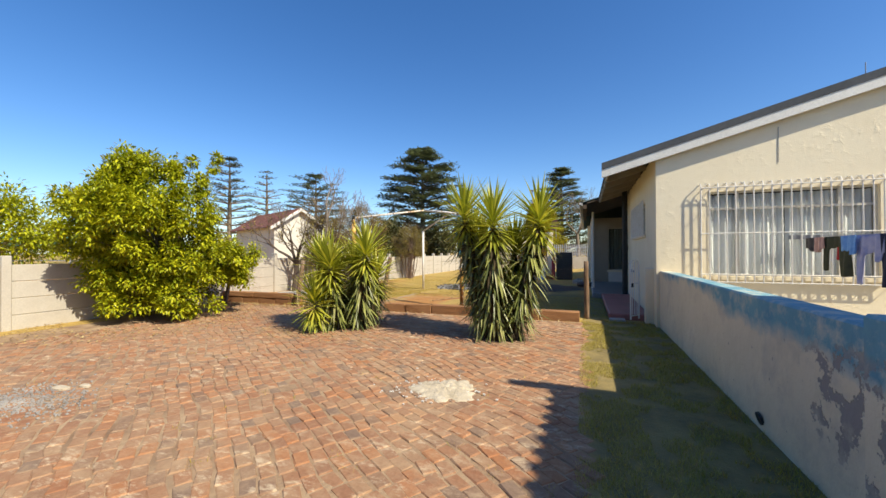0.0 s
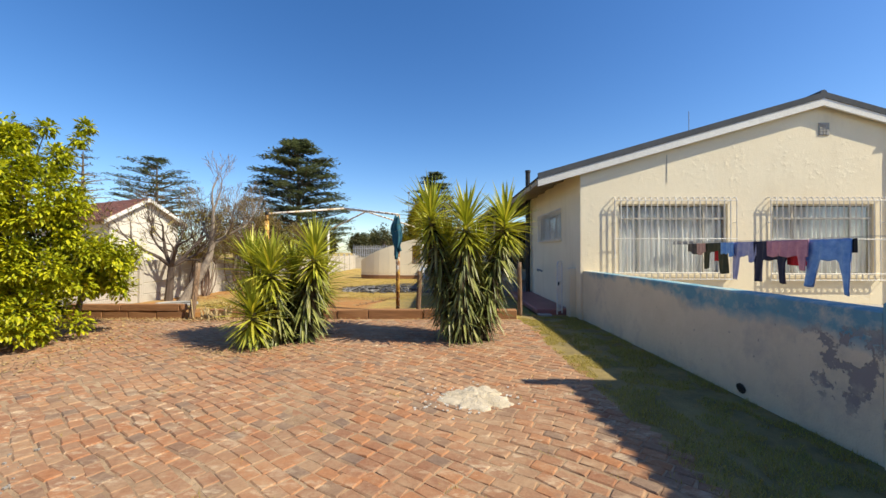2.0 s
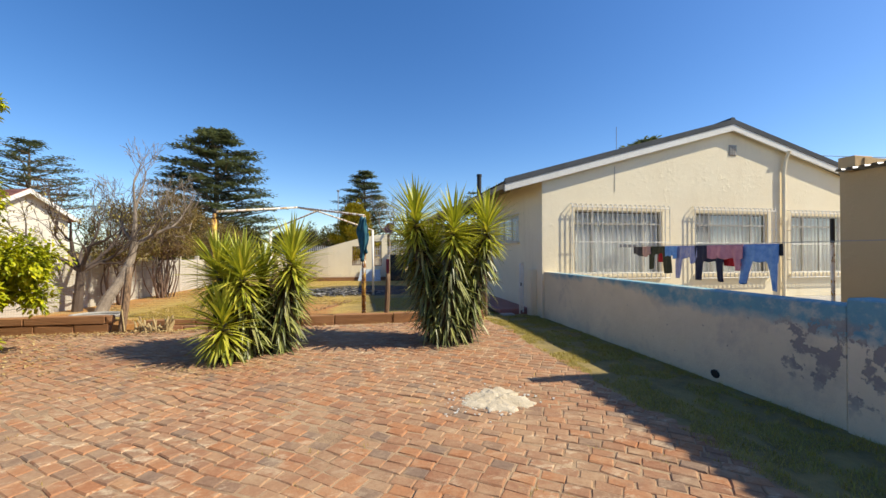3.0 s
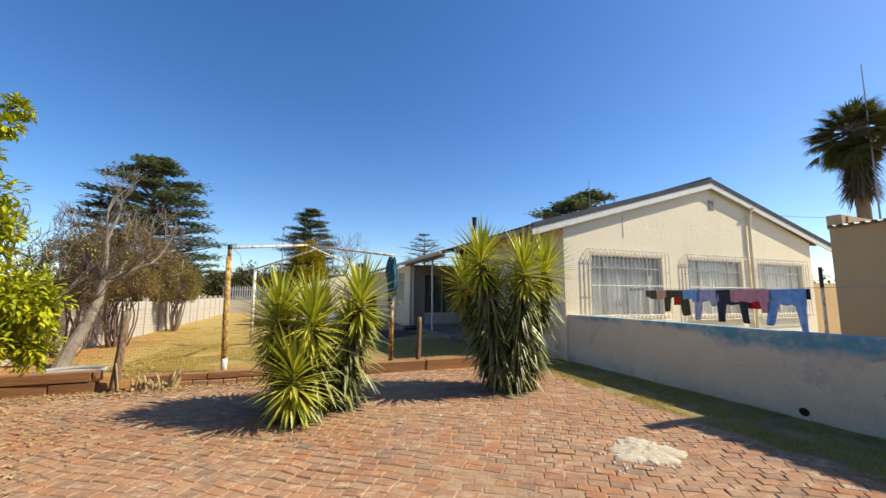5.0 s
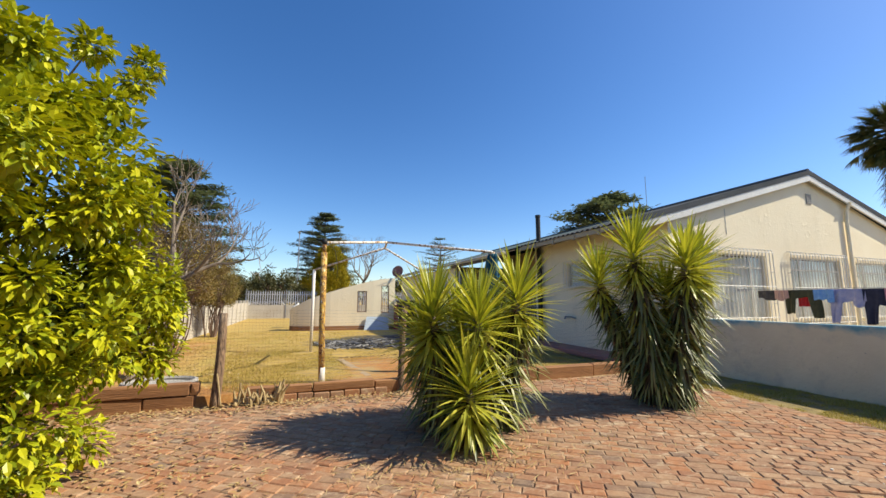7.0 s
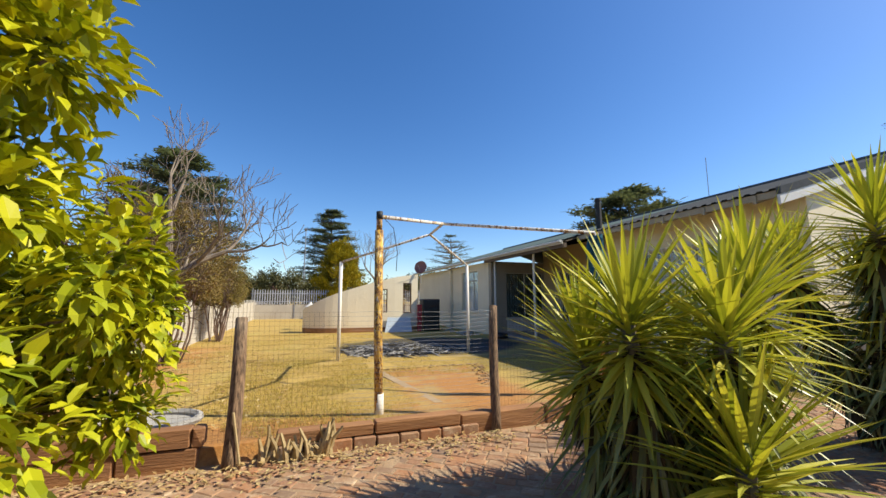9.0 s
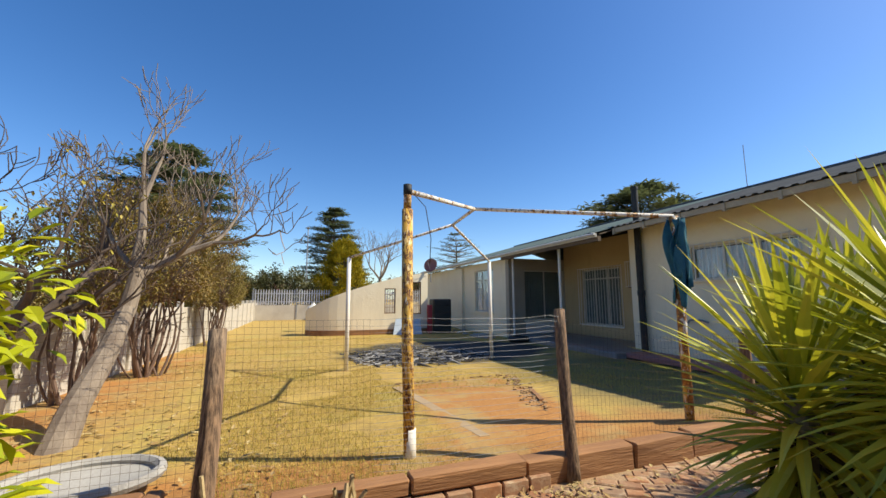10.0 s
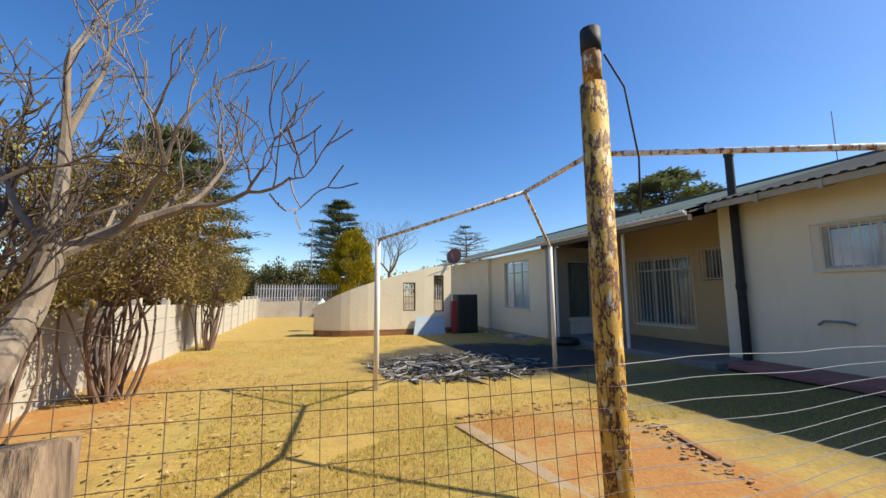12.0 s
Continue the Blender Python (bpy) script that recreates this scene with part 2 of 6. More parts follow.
def brick_mat(name, islands):
    n = Nodes(name, 0.9)
    r = n.random(islands)
    ramp = n.node("ShaderNodeValToRGB", Fac=r)
    e = ramp.color_ramp.elements
    e[0].position, e[0].color = 0.0, rgb((0.40, 0.165, 0.065))
    e[1].position, e[1].color = 1.0, rgb((0.46, 0.235, 0.105))
    for p, col in ((0.15, (0.40, 0.165, 0.07)), (0.3, (0.27, 0.12, 0.065)), (0.45, (0.34, 0.18, 0.10)), (0.6, (0.31, 0.14, 0.07)), (0.72, (0.38, 0.23, 0.13)), (0.84, (0.25, 0.14, 0.085)), (0.92, (0.19, 0.125, 0.09)), (0.96, (0.17, 0.125, 0.10))):
        e.new(p).color = rgb(col)
    tone = n.mix(0.22, ramp.outputs[0], (0.34, 0.175, 0.085))
    c = n.mix(n.ramp(n.noise(30, 5, 0.7), 0.35, 0.75), tone, n.mix(1.0, tone, (0.68, 0.64, 0.6), "MULTIPLY"))
    n.tc = n.node("ShaderNodeNewGeometry").outputs["Position"]
    dust = n.math("MULTIPLY", n.ramp(n.noise(0.9, 6, 0.7), 0.42, 0.7), 0.5)
    dust = n.math("ADD", dust, n.math("MULTIPLY", n.ramp(n.noise(6.5, 6, 0.78), 0.47, 0.66), 0.55))
    c = n.mix(n.math("MULTIPLY", dust, 0.75), c, (0.45, 0.31, 0.18))
    pale = n.math("MULTIPLY", n.ramp(n.noise(4.6, 8, 0.8, (0.7, 1.6, 1.0)), 0.53, 0.63), n.ramp(n.noise(0.5, 4), 0.34, 0.56))
    c = n.mix(n.math("MULTIPLY", pale, 0.8), c, (0.60, 0.47, 0.31))
    c = n.mix(n.math("MULTIPLY", n.ramp(n.noise(1.7, 6, 0.75), 0.58, 0.72), 0.5), c, (0.17, 0.12, 0.085))
    return n.done(c, n.noise(55, 4, 0.6), 0.5, 0.006)


M_BRICK = brick_mat("clay_paver", False)
M_BRICKS = brick_mat("clay_pavers_joined", True)


def soil_mat():
    """The ground: dry grass, red soil, pale sandy joints under the pavers, ash."""
    n = Nodes("dry_ground", 0.95)
    big, mid, fine = n.noise(0.35, 5, 0.6), n.noise(2.4, 6, 0.65), n.noise(28, 5, 0.7)
    straw = n.mix(n.ramp(mid, 0.32, 0.7), (0.54, 0.37, 0.08), (0.45, 0.29, 0.065))
    straw = n.mix(n.ramp(fine, 0.4, 0.75), straw, (0.33, 0.22, 0.075))
    straw = n.mix(n.math("MULTIPLY", n.ramp(n.noise(0.8, 5), 0.52, 0.7), 0.45), straw, (0.36, 0.33, 0.08))
    straw = n.mix(n.math("MULTIPLY", n.ramp(n.noise(5.5, 7, 0.75), 0.50, 0.66), 0.7), straw, (0.27, 0.185, 0.06))
    soil = n.mix(n.ramp(fine, 0.3, 0.7), (0.47, 0.23, 0.06), (0.33, 0.14, 0.036))
    soil = n.mix(n.math("MULTIPLY", n.ramp(n.noise(1.1, 6, 0.7), 0.48, 0.60), 0.75), soil, (0.40, 0.29, 0.11))
    wob = n.math("MULTIPLY", n.math("SUBTRACT", n.noise(1.6, 5), 0.5), 1.1)
    plot = n.math("MULTIPLY", n.inside(0, -5.1, -3.4, 0.12, n.math("MULTIPLY", wob, 0.3)), n.inside(1, 8.2, 11.4, 0.25, n.math("MULTIPLY", wob, 0.5)))
    edge = n.math("MULTIPLY", n.inside(1, 7.6, 8.75, 0.25, wob), n.ramp(n.axis(0), -0.9, -2.2))
    side = n.math("MULTIPLY", n.ramp(n.math("ADD", n.axis(0), wob), -8.0, -9.0), n.inside(1, 7.0, 17.5, 1.0, wob))
    bare = n.math("MAXIMUM", plot, n.math("MAXIMUM", edge, side))
    bare = n.math("MAXIMUM", bare, n.math("MULTIPLY", n.ramp(big, 0.57, 0.68), 0.4))
    c = n.mix(bare, straw, soil)
    # greener grass; house shade and dark gaps along the low wall are in the colour
    green = n.mix(n.ramp(fine, 0.35, 0.7), (0.17, 0.145, 0.05), (0.09, 0.08, 0.035))
    g = n.math("MULTIPLY", n.inside(0, -2.9, 1.2, 0.4, wob), n.inside(1, 8.6, 13.0, 0.5, wob))
    c = n.mix(n.math("MULTIPLY", g, 0.75), c, green)
    g = n.math("MULTIPLY", n.inside(0, -0.05, 1.5, 0.06, n.math("MULTIPLY", wob, 0.15)), n.inside(1, -9.0, 8.4, 0.1))
    c = n.mix(n.math("MULTIPLY", g, 0.85), c, n.mix(n.ramp(mid, 0.4, 0.7), (0.26, 0.20, 0.075), (0.10, 0.085, 0.045)))
    # sand under the pavers
    p = n.math("MULTIPLY", n.inside(0, -9.2, -0.02, 0.04), n.inside(1, -9.0, 7.95, 0.05))
    c = n.mix(p, c, n.mix(n.ramp(mid, 0.35, 0.7), (0.42, 0.29, 0.17), (0.21, 0.125, 0.07)))
    # burnt patch
    dx, dy = n.math("DIVIDE", n.math("ADD", n.axis(0), 2.8), 2.9), n.math("DIVIDE", n.math("SUBTRACT", n.axis(1), 15.4), 2.4)
    d = n.math("ADD", n.math("ADD", n.math("MULTIPLY", dx, dx), n.math("MULTIPLY", dy, dy)), wob)
    c = n.mix(n.ramp(d, 1.15, 0.75), c, n.mix(n.ramp(fine, 0.4, 0.65), (0.022, 0.02, 0.018), (0.075, 0.07, 0.065)))
    return n.done(c, n.math("ADD", mid, n.math("MULTIPLY", fine, 0.5)), 0.8, 0.03)


M_GROUND = soil_mat()


def leaf_mat(name, tones, through=0.35, rough=0.45, islands=True, gloss=0.25):
    """Leaves that let some light through, each island in its own tone."""
    n = Nodes(name, rough)
    n.bsdf.inputs["Specular IOR Level"].default_value = gloss
    ramp = n.node("ShaderNodeValToRGB", Fac=n.random(islands))
    e = ramp.color_ramp.elements
    e[0].position, e[0].color = 0.0, rgb(tones[0])
    e[1].position, e[1].color = 1.0, rgb(tones[-1])
    for i, t in enumerate(tones[1:-1]):
        e.new((i + 1) / (len(tones) - 1)).color = rgb(t)
    n.put(n.bsdf.inputs["Base Color"], ramp.outputs[0])
    if through:
        tr = n.node("ShaderNodeBsdfTranslucent", Color=n.mix(1.0, ramp.outputs[0], (1.0, 0.95, 0.45), "MULTIPLY"))
        ms = n.node("ShaderNodeMixShader", Fac=through)
        n.tree.links.new(n.bsdf.outputs[0], ms.inputs[1])
        n.tree.links.new(tr.outputs[0], ms.inputs[2])
        n.tree.links.new(ms.outputs[0], n.tree.nodes["Material Output"].inputs[0])
    return n.mat


M_CITRUS = leaf_mat("citrus_leaf", ((0.17, 0.22, 0.012), (0.38, 0.41, 0.014), (0.58, 0.55, 0.018), (0.27, 0.31, 0.014)), 0.24, 0.36)
# Inner leaves in a darker green, which puts the crown's inner shade into colour.
M_CITRUSSHADE = leaf_mat("shaded_citrus_leaf", ((0.07, 0.10, 0.01), (0.13, 0.16, 0.012), (0.2, 0.23, 0.014)), 0.08, 0.4)
M_YUCCA = leaf_mat("yucca_leaf", ((0.24, 0.285, 0.03), (0.46, 0.48, 0.05), (0.65, 0.61, 0.09), (0.31, 0.34, 0.045)), 0.34, 0.42, True, 0.5)
M_YUCCALEAF = leaf_mat("single_yucca_leaf", ((0.24, 0.285, 0.03), (0.46, 0.48, 0.05), (0.65, 0.61, 0.09), (0.31, 0.34, 0.045)), 0.34, 0.42, False, 0.5)
M_YUCCADRY = leaf_mat("dry_yucca_leaf", ((0.22, 0.20, 0.07), (0.36, 0.30, 0.13), (0.15, 0.15, 0.05)), 0.15, 0.7)
M_HEDGE = leaf_mat("brownish_shrub_leaf", ((0.22, 0.15, 0.05), (0.30, 0.21, 0.07), (0.19, 0.16, 0.05), (0.36, 0.25, 0.10)), 0.25, 0.6)
M_SHRUB = leaf_mat("green_brown_shrub_leaf", ((0.17, 0.15, 0.04), (0.25, 0.20, 0.055), (0.31, 0.23, 0.08)), 0.25, 0.6)
M_CEDAR = leaf_mat("cedar_needles", ((0.11, 0.14, 0.105), (0.15, 0.19, 0.135), (0.21, 0.245, 0.17)), 0.28, 0.7)
M_CYPRESS = leaf_mat("golden_cypress", ((0.30, 0.25, 0.018), (0.47, 0.38, 0.025), (0.16, 0.15, 0.015)), 0.12, 0.7)
M_FARTREE = leaf_mat("far_foliage", ((0.07, 0.08, 0.03), (0.11, 0.11, 0.045), (0.15, 0.13, 0.06)), 0.15, 0.8)
M_PALM = leaf_mat("palm_frond", ((0.06, 0.085, 0.03), (0.10, 0.12, 0.045), (0.15, 0.14, 0.06)), 0.2, 0.5)
M_GRASS = leaf_mat("grass_blade", ((0.48, 0.39, 0.07), (0.36, 0.31, 0.06), (0.55, 0.44, 0.14), (0.27, 0.23, 0.05)), 0.25, 0.8)
M_DRYGRASS = leaf_mat("dry_grass_blade", ((0.53, 0.38, 0.085), (0.41, 0.30, 0.07), (0.32, 0.28, 0.055), (0.60, 0.45, 0.15)), 0.3, 0.8)
M_LITTER = leaf_mat("dry_leaf_litter", ((0.50, 0.36, 0.15), (0.36, 0.22, 0.09), (0.58, 0.46, 0.22), (0.25, 0.15, 0.07)), 0.15, 0.9)


def glass_mat():
    n = Nodes("window_glass", 0.05)
    n.bsdf.inputs["Transmission Weight"].default_value = 1.0
    n.bsdf.inputs["IOR"].default_value = 1.45
    return n.done((0.92, 0.95, 0.95))


M_GLASS = glass_mat()


# ---- mesh helpers ----
class Mesh:
    def __init__(self):
        self.v, self.f = [], []

    def face(self, *pts):
        k = len(self.v)
        self.v.extend(tuple(p) for p in pts)
        self.f.append(tuple(range(k, k + len(pts))))

    def box(self, a, b, bevel=0.0):
        """A box from corner a to corner b, its edges cut at 45 degrees where bevel is given."""
        (x0, y0, z0), (x1, y1, z1) = a, b
        if not bevel:
            k = len(self.v)
            self.v += [(x, y, z) for z in (z0, z1) for y in (y0, y1) for x in (x0, x1)]
            self.f += [tuple(k + i for i in q) for q in ((0, 2, 3, 1), (4, 5, 7, 6), (0, 1, 5, 4), (2, 6, 7, 3), (0, 4, 6, 2), (1, 3, 7, 5))]
            return
        bm = bmesh.new()
        m = Matrix.Translation(((x0 + x1) / 2, (y0 + y1) / 2, (z0 + z1) / 2)) @ Matrix.Diagonal((x1 - x0, y1 - y0, z1 - z0, 1))
        bmesh.ops.create_cube(bm, size=1, matrix=m)
        bmesh.ops.bevel(bm, geom=bm.edges[:], offset=bevel, segments=1, affect="EDGES")
        self.take(bm)

    def take(self, bm):
        bm.verts.index_update()
        k = len(self.v)
        self.v += [tuple(v.co) for v in bm.verts]
        self.f += [tuple(k + v.index for v in f.verts) for f in bm.faces]
        bm.free()

    def tube(self, pts, radii, seg=8, cap=True):
        """A round bar along points; radii: one number or one for each point."""
        pts = [Vector(p) for p in pts]
        if not isinstance(radii, (list, tuple)):
            radii = [radii] * len(pts)
        k, up = len(self.v), None
        for i, p in enumerate(pts):
            d = (pts[min(i + 1, len(pts) - 1)] - pts[max(i - 1, 0)]).normalized()
            if up is None:
                up = d.orthogonal().normalized()
            up = (up - d * up.dot(d)).normalized()
            side = d.cross(up)
            for j in range(seg):
                a = 2 * math.pi * j / seg
                self.v.append(tuple(p + (up * math.cos(a) + side * math.sin(a)) * radii[i]))
        for i in range(len(pts) - 1):
            for j in range(seg):
                q = (j + 1) % seg
                self.f.append((k + i * seg + j, k + i * seg + q, k + (i + 1) * seg + q, k + (i + 1) * seg + j))
        if cap:
            self.f.append(tuple(k + j for j in reversed(range(seg))))
            e = k + (len(pts) - 1) * seg
            self.f.append(tuple(e + j for j in range(seg)))

    def prism(self, outline, direction):
        """An outline of 3D points pushed along a direction."""
        k, n, d = len(self.v), len(outline), Vector(direction)
        self.v += [tuple(p) for p in outline] + [tuple(Vector(p) + d) for p in outline]
        self.f += [tuple(range(k, k + n)), tuple(range(k + 2 * n - 1, k + n - 1, -1))]
        self.f += [(k + i, k + n + i, k + n + (i + 1) % n, k + (i + 1) % n) for i in range(n)]

    def data(self, name, mat, smooth=False):
        me = bpy.data.meshes.new(name)
        me.from_pydata(self.v, [], self.f)
        me.materials.append(mat)
        if smooth:
            me.shade_smooth()
        bm = bmesh.new()
        if len(self.f) < 20000 and not smooth:
            bm.from_mesh(me)
            bmesh.ops.recalc_face_normals(bm, faces=bm.faces[:])
            bm.to_mesh(me)
        bm.free()
        me.update()
        return me


def thing(name, label, category, at=(0, 0, 0), group="", kind=""):
    ob = new(name)
    ob.location = at
    return tagged(ob, label, category, group, kind)


def part(name, mesh, mat, parent, label="", smooth=False):
    """One mesh object under a thing or a part; its points are in the parent's own space."""
    ob = new(name, mesh.data(name, mat, smooth))
    ob.parent = parent
    return tagged(ob, label)


def solo(name, mesh, mat, label, category="", kind="", group="", smooth=False):
    ob = new(name, mesh.data(name, mat, smooth))
    return tagged(ob, label, category, group, kind)


def pierced(mesh, origin, u, n, width, z0, z1, holes, thick=0.22):
    """An upright wall from origin along u, its outer face towards n, with holes (u0, u1, z0, z1) right through."""
    origin, u, n = Vector(origin), Vector(u), Vector(n)
    us = sorted({0.0, width, *(h[0] for h in holes), *(h[1] for h in holes)})
    zs = sorted({z0, z1, *(h[2] for h in holes), *(h[3] for h in holes)})

    def solid(i, j):
        if not (0 <= i < len(us) - 1 and 0 <= j < len(zs) - 1):
            return False
        a, b = (us[i] + us[i + 1]) / 2, (zs[j] + zs[j + 1]) / 2
        return not any(h[0] < a < h[1] and h[2] < b < h[3] for h in holes)

    def at(i, j, back):
        return origin + u * us[i] + Vector((0, 0, zs[j])) - n * (thick if back else 0)

    for i in range(len(us) - 1):
        for j in range(len(zs) - 1):
            if not solid(i, j):
                continue
            mesh.face(at(i, j, 0), at(i + 1, j, 0), at(i + 1, j + 1, 0), at(i, j + 1, 0))
            mesh.face(at(i, j, 1), at(i, j + 1, 1), at(i + 1, j + 1, 1), at(i + 1, j, 1))
            for di, dj, p, q in ((-1, 0, (i, j), (i, j + 1)), (1, 0, (i + 1, j), (i + 1, j + 1)), (0, -1, (i, j), (i + 1, j)), (0, 1, (i, j + 1), (i + 1, j + 1))):
                if not solid(i + di, j + dj):
                    mesh.face(at(*p, 0), at(*q, 0), at(*q, 1), at(*p, 1))


rng = random.Random(7)


def rnd(a, b):
    return rng.uniform(a, b)


# ---- ground ----
def lawn_z(x, y):
    """Height of the ground: the lawn lies a step above the paving and falls gently away."""
    if y < 8.0 or x > 60 or x < -60:
        base = -0.009
        if x > 0.0 and y < 8.0:
            base = -0.010
        return base
    t = min(1.0, (y - 8.0) / 5.0)
    z = 0.12 * (1 - t) - 0.0 * t
    if y > 13:
        z = -0.07 * min(1.0, (y - 13) / 6.0)
    if x > -0.6:
        z *= max(0.0, 1 - (x + 0.6) / 0.6)
    return z - 0.006


def build_ground():
    m = Mesh()
    xs = [-900, -300, -120, -60, -40, -30, -24, -20, -16, -13] + [-11 + 0.4 * i for i in range(33)] + [2.5, 4, 6, 9, 13, 20, 30, 45, 60, 120, 300, 900]
    ys = [-900, -300, -100, -40, -20, -12, -8, -4, 0, 4, 7.0, 7.97, 8.03] + [8.4 + 0.4 * i for i in range(34)] + [23, 25, 28, 31, 34, 38, 44, 52, 60, 80, 120, 200, 400, 900]
    for y in ys:
        for x in xs:
            bumpy = 0.018 * noise.noise((x * 0.7, y * 0.7, 0)) if 8.03 < y < 40 else 0.0
            m.v.append((x, y, lawn_z(x, y) + bumpy))
    w = len(xs)
    for j in range(len(ys) - 1):
        for i in range(w - 1):
            a = j * w + i
            m.f.append((a, a + 1, a + w + 1, a + w))
    solo("ground", m, M_GROUND, "dry yellow lawn with bare red soil", kind="structure", smooth=False)


build_ground()


# ---- house ----
RIDGE_X, RIDGE_Z, FALL = 6.2, 4.68, 0.283


def roof_z(x):
    return RIDGE_Z - FALL * abs(x - RIDGE_X)


house = thing("house", "long single-storey cream plastered house with a low-pitched grey sheet roof", "house", (1.22, 7.9, 0))
HO = Vector((1.22, 7.9, 0))


def shifted(mesh, o):
    mesh.v = [tuple(Vector(p) - o) for p in mesh.v]
    return mesh


def hpart(name, mesh, mat, label="", parent=None, smooth=False):
    return part(name, shifted(mesh, HO), mat, parent or house, label, smooth)


GABLE_WINDOWS = ((2.02, 4.30, 0.95, 2.42), (5.24, 7.38, 0.93, 2.42), (8.10, 10.26, 0.92, 2.40))
SIDE_WINDOW = (9.25, 11.2, 1.74, 2.42)
NORTH = 27.0


def house_walls():
    m = Mesh()
    x0, x1 = 1.22, 10.78
    top = roof_z(x0) - 0.12
    pierced(m, (x0, 7.9, 0), (1, 0, 0), (0, -1, 0), x1 - x0, -0.1, top, [(a - x0, b - x0, c, d) for a, b, c, d in GABLE_WINDOWS])
    m.prism([(x0, 7.9, top), (x1, 7.9, top), (RIDGE_X, 7.9, roof_z(RIDGE_X) - 0.11)], (0, 0.22, 0))
    hpart("gable_wall", m, M_WALL, "cream stucco gable wall")
    m = Mesh()
    a, b, c, d = SIDE_WINDOW
    pierced(m, (x0, 8.12, 0), (0, 1, 0), (-1, 0, 0), 12.83 - 8.12, -0.1, top, [(a - 8.12, b - 8.12, c, d)])
    m.box((x0 + 0.22, 12.61, -0.1), (2.62, 12.83, 3.2))
    hpart("side_wall", m, M_WALL)
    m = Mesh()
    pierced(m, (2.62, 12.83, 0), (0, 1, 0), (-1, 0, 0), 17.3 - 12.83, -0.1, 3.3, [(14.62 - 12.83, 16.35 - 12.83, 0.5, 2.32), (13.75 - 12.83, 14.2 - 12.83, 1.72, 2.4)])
    hpart("veranda_back_wall", m, M_OCHRESHADE, "ochre plastered veranda wall deepened for shade")
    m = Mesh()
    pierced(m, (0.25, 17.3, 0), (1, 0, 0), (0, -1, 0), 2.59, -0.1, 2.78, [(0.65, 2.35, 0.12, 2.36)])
    hpart("veranda_end_wall", m, M_ENDSHADE, "grimy grey-brown veranda end wall darkened for shade")
    m = Mesh()
    pierced(m, (0.25, 17.52, 0), (0, 1, 0), (-1, 0, 0), 21.3 - 17.52, -0.2, 2.78, [(18.5 - 17.52, 20.2 - 17.52, 0.84, 2.5)])
    m.box((0.25, 21.3, -0.2), (0.47, NORTH, 2.78))
    m.box((0.12, 21.35, -0.2), (0.246, 21.8, 2.72), 0.01)
    hpart("wing_wall", m, M_WALL)
    m = Mesh()
    m.box((0.47, NORTH - 0.22, -0.2), (10.56, NORTH, 2.78))
    m.box((10.56, 8.12, -0.2), (10.78, NORTH, 3.1))
    hpart("back_wall", m, M_WALL)
    # near-black panels behind the windows stand in for unlit rooms
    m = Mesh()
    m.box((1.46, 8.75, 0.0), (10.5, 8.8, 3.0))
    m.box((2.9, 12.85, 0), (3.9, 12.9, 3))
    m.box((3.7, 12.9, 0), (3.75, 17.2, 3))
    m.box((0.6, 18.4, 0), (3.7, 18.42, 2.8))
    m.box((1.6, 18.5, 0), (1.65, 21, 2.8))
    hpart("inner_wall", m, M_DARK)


def corrugated(m, x0, x1, y0, y1, zf, pitch=0.18, thick=0.012, depth=0.022):
    """A ribbed sheet; the ribs run down the slope along x and repeat along y."""
    n = int(round((y1 - y0) / pitch))
    prof = []
    for i in range(n):
        y = y0 + (y1 - y0) * i / n
        p = (y1 - y0) / n
        prof += [(y, 0), (y + 0.34 * p, 0), (y + 0.46 * p, depth), (y + 0.86 * p, depth), (y + p * 0.98, 0)]
    for lift in (0.0, -thick):
        k = len(m.v)
        for y, h in prof:
            m.v.append((x0, y, zf(x0) + h + lift))
            m.v.append((x1, y, zf(x1) + h + lift))
        for i in range(len(prof) - 1):
            a = k + 2 * i
            m.f.append((a, a + 1, a + 3, a + 2))


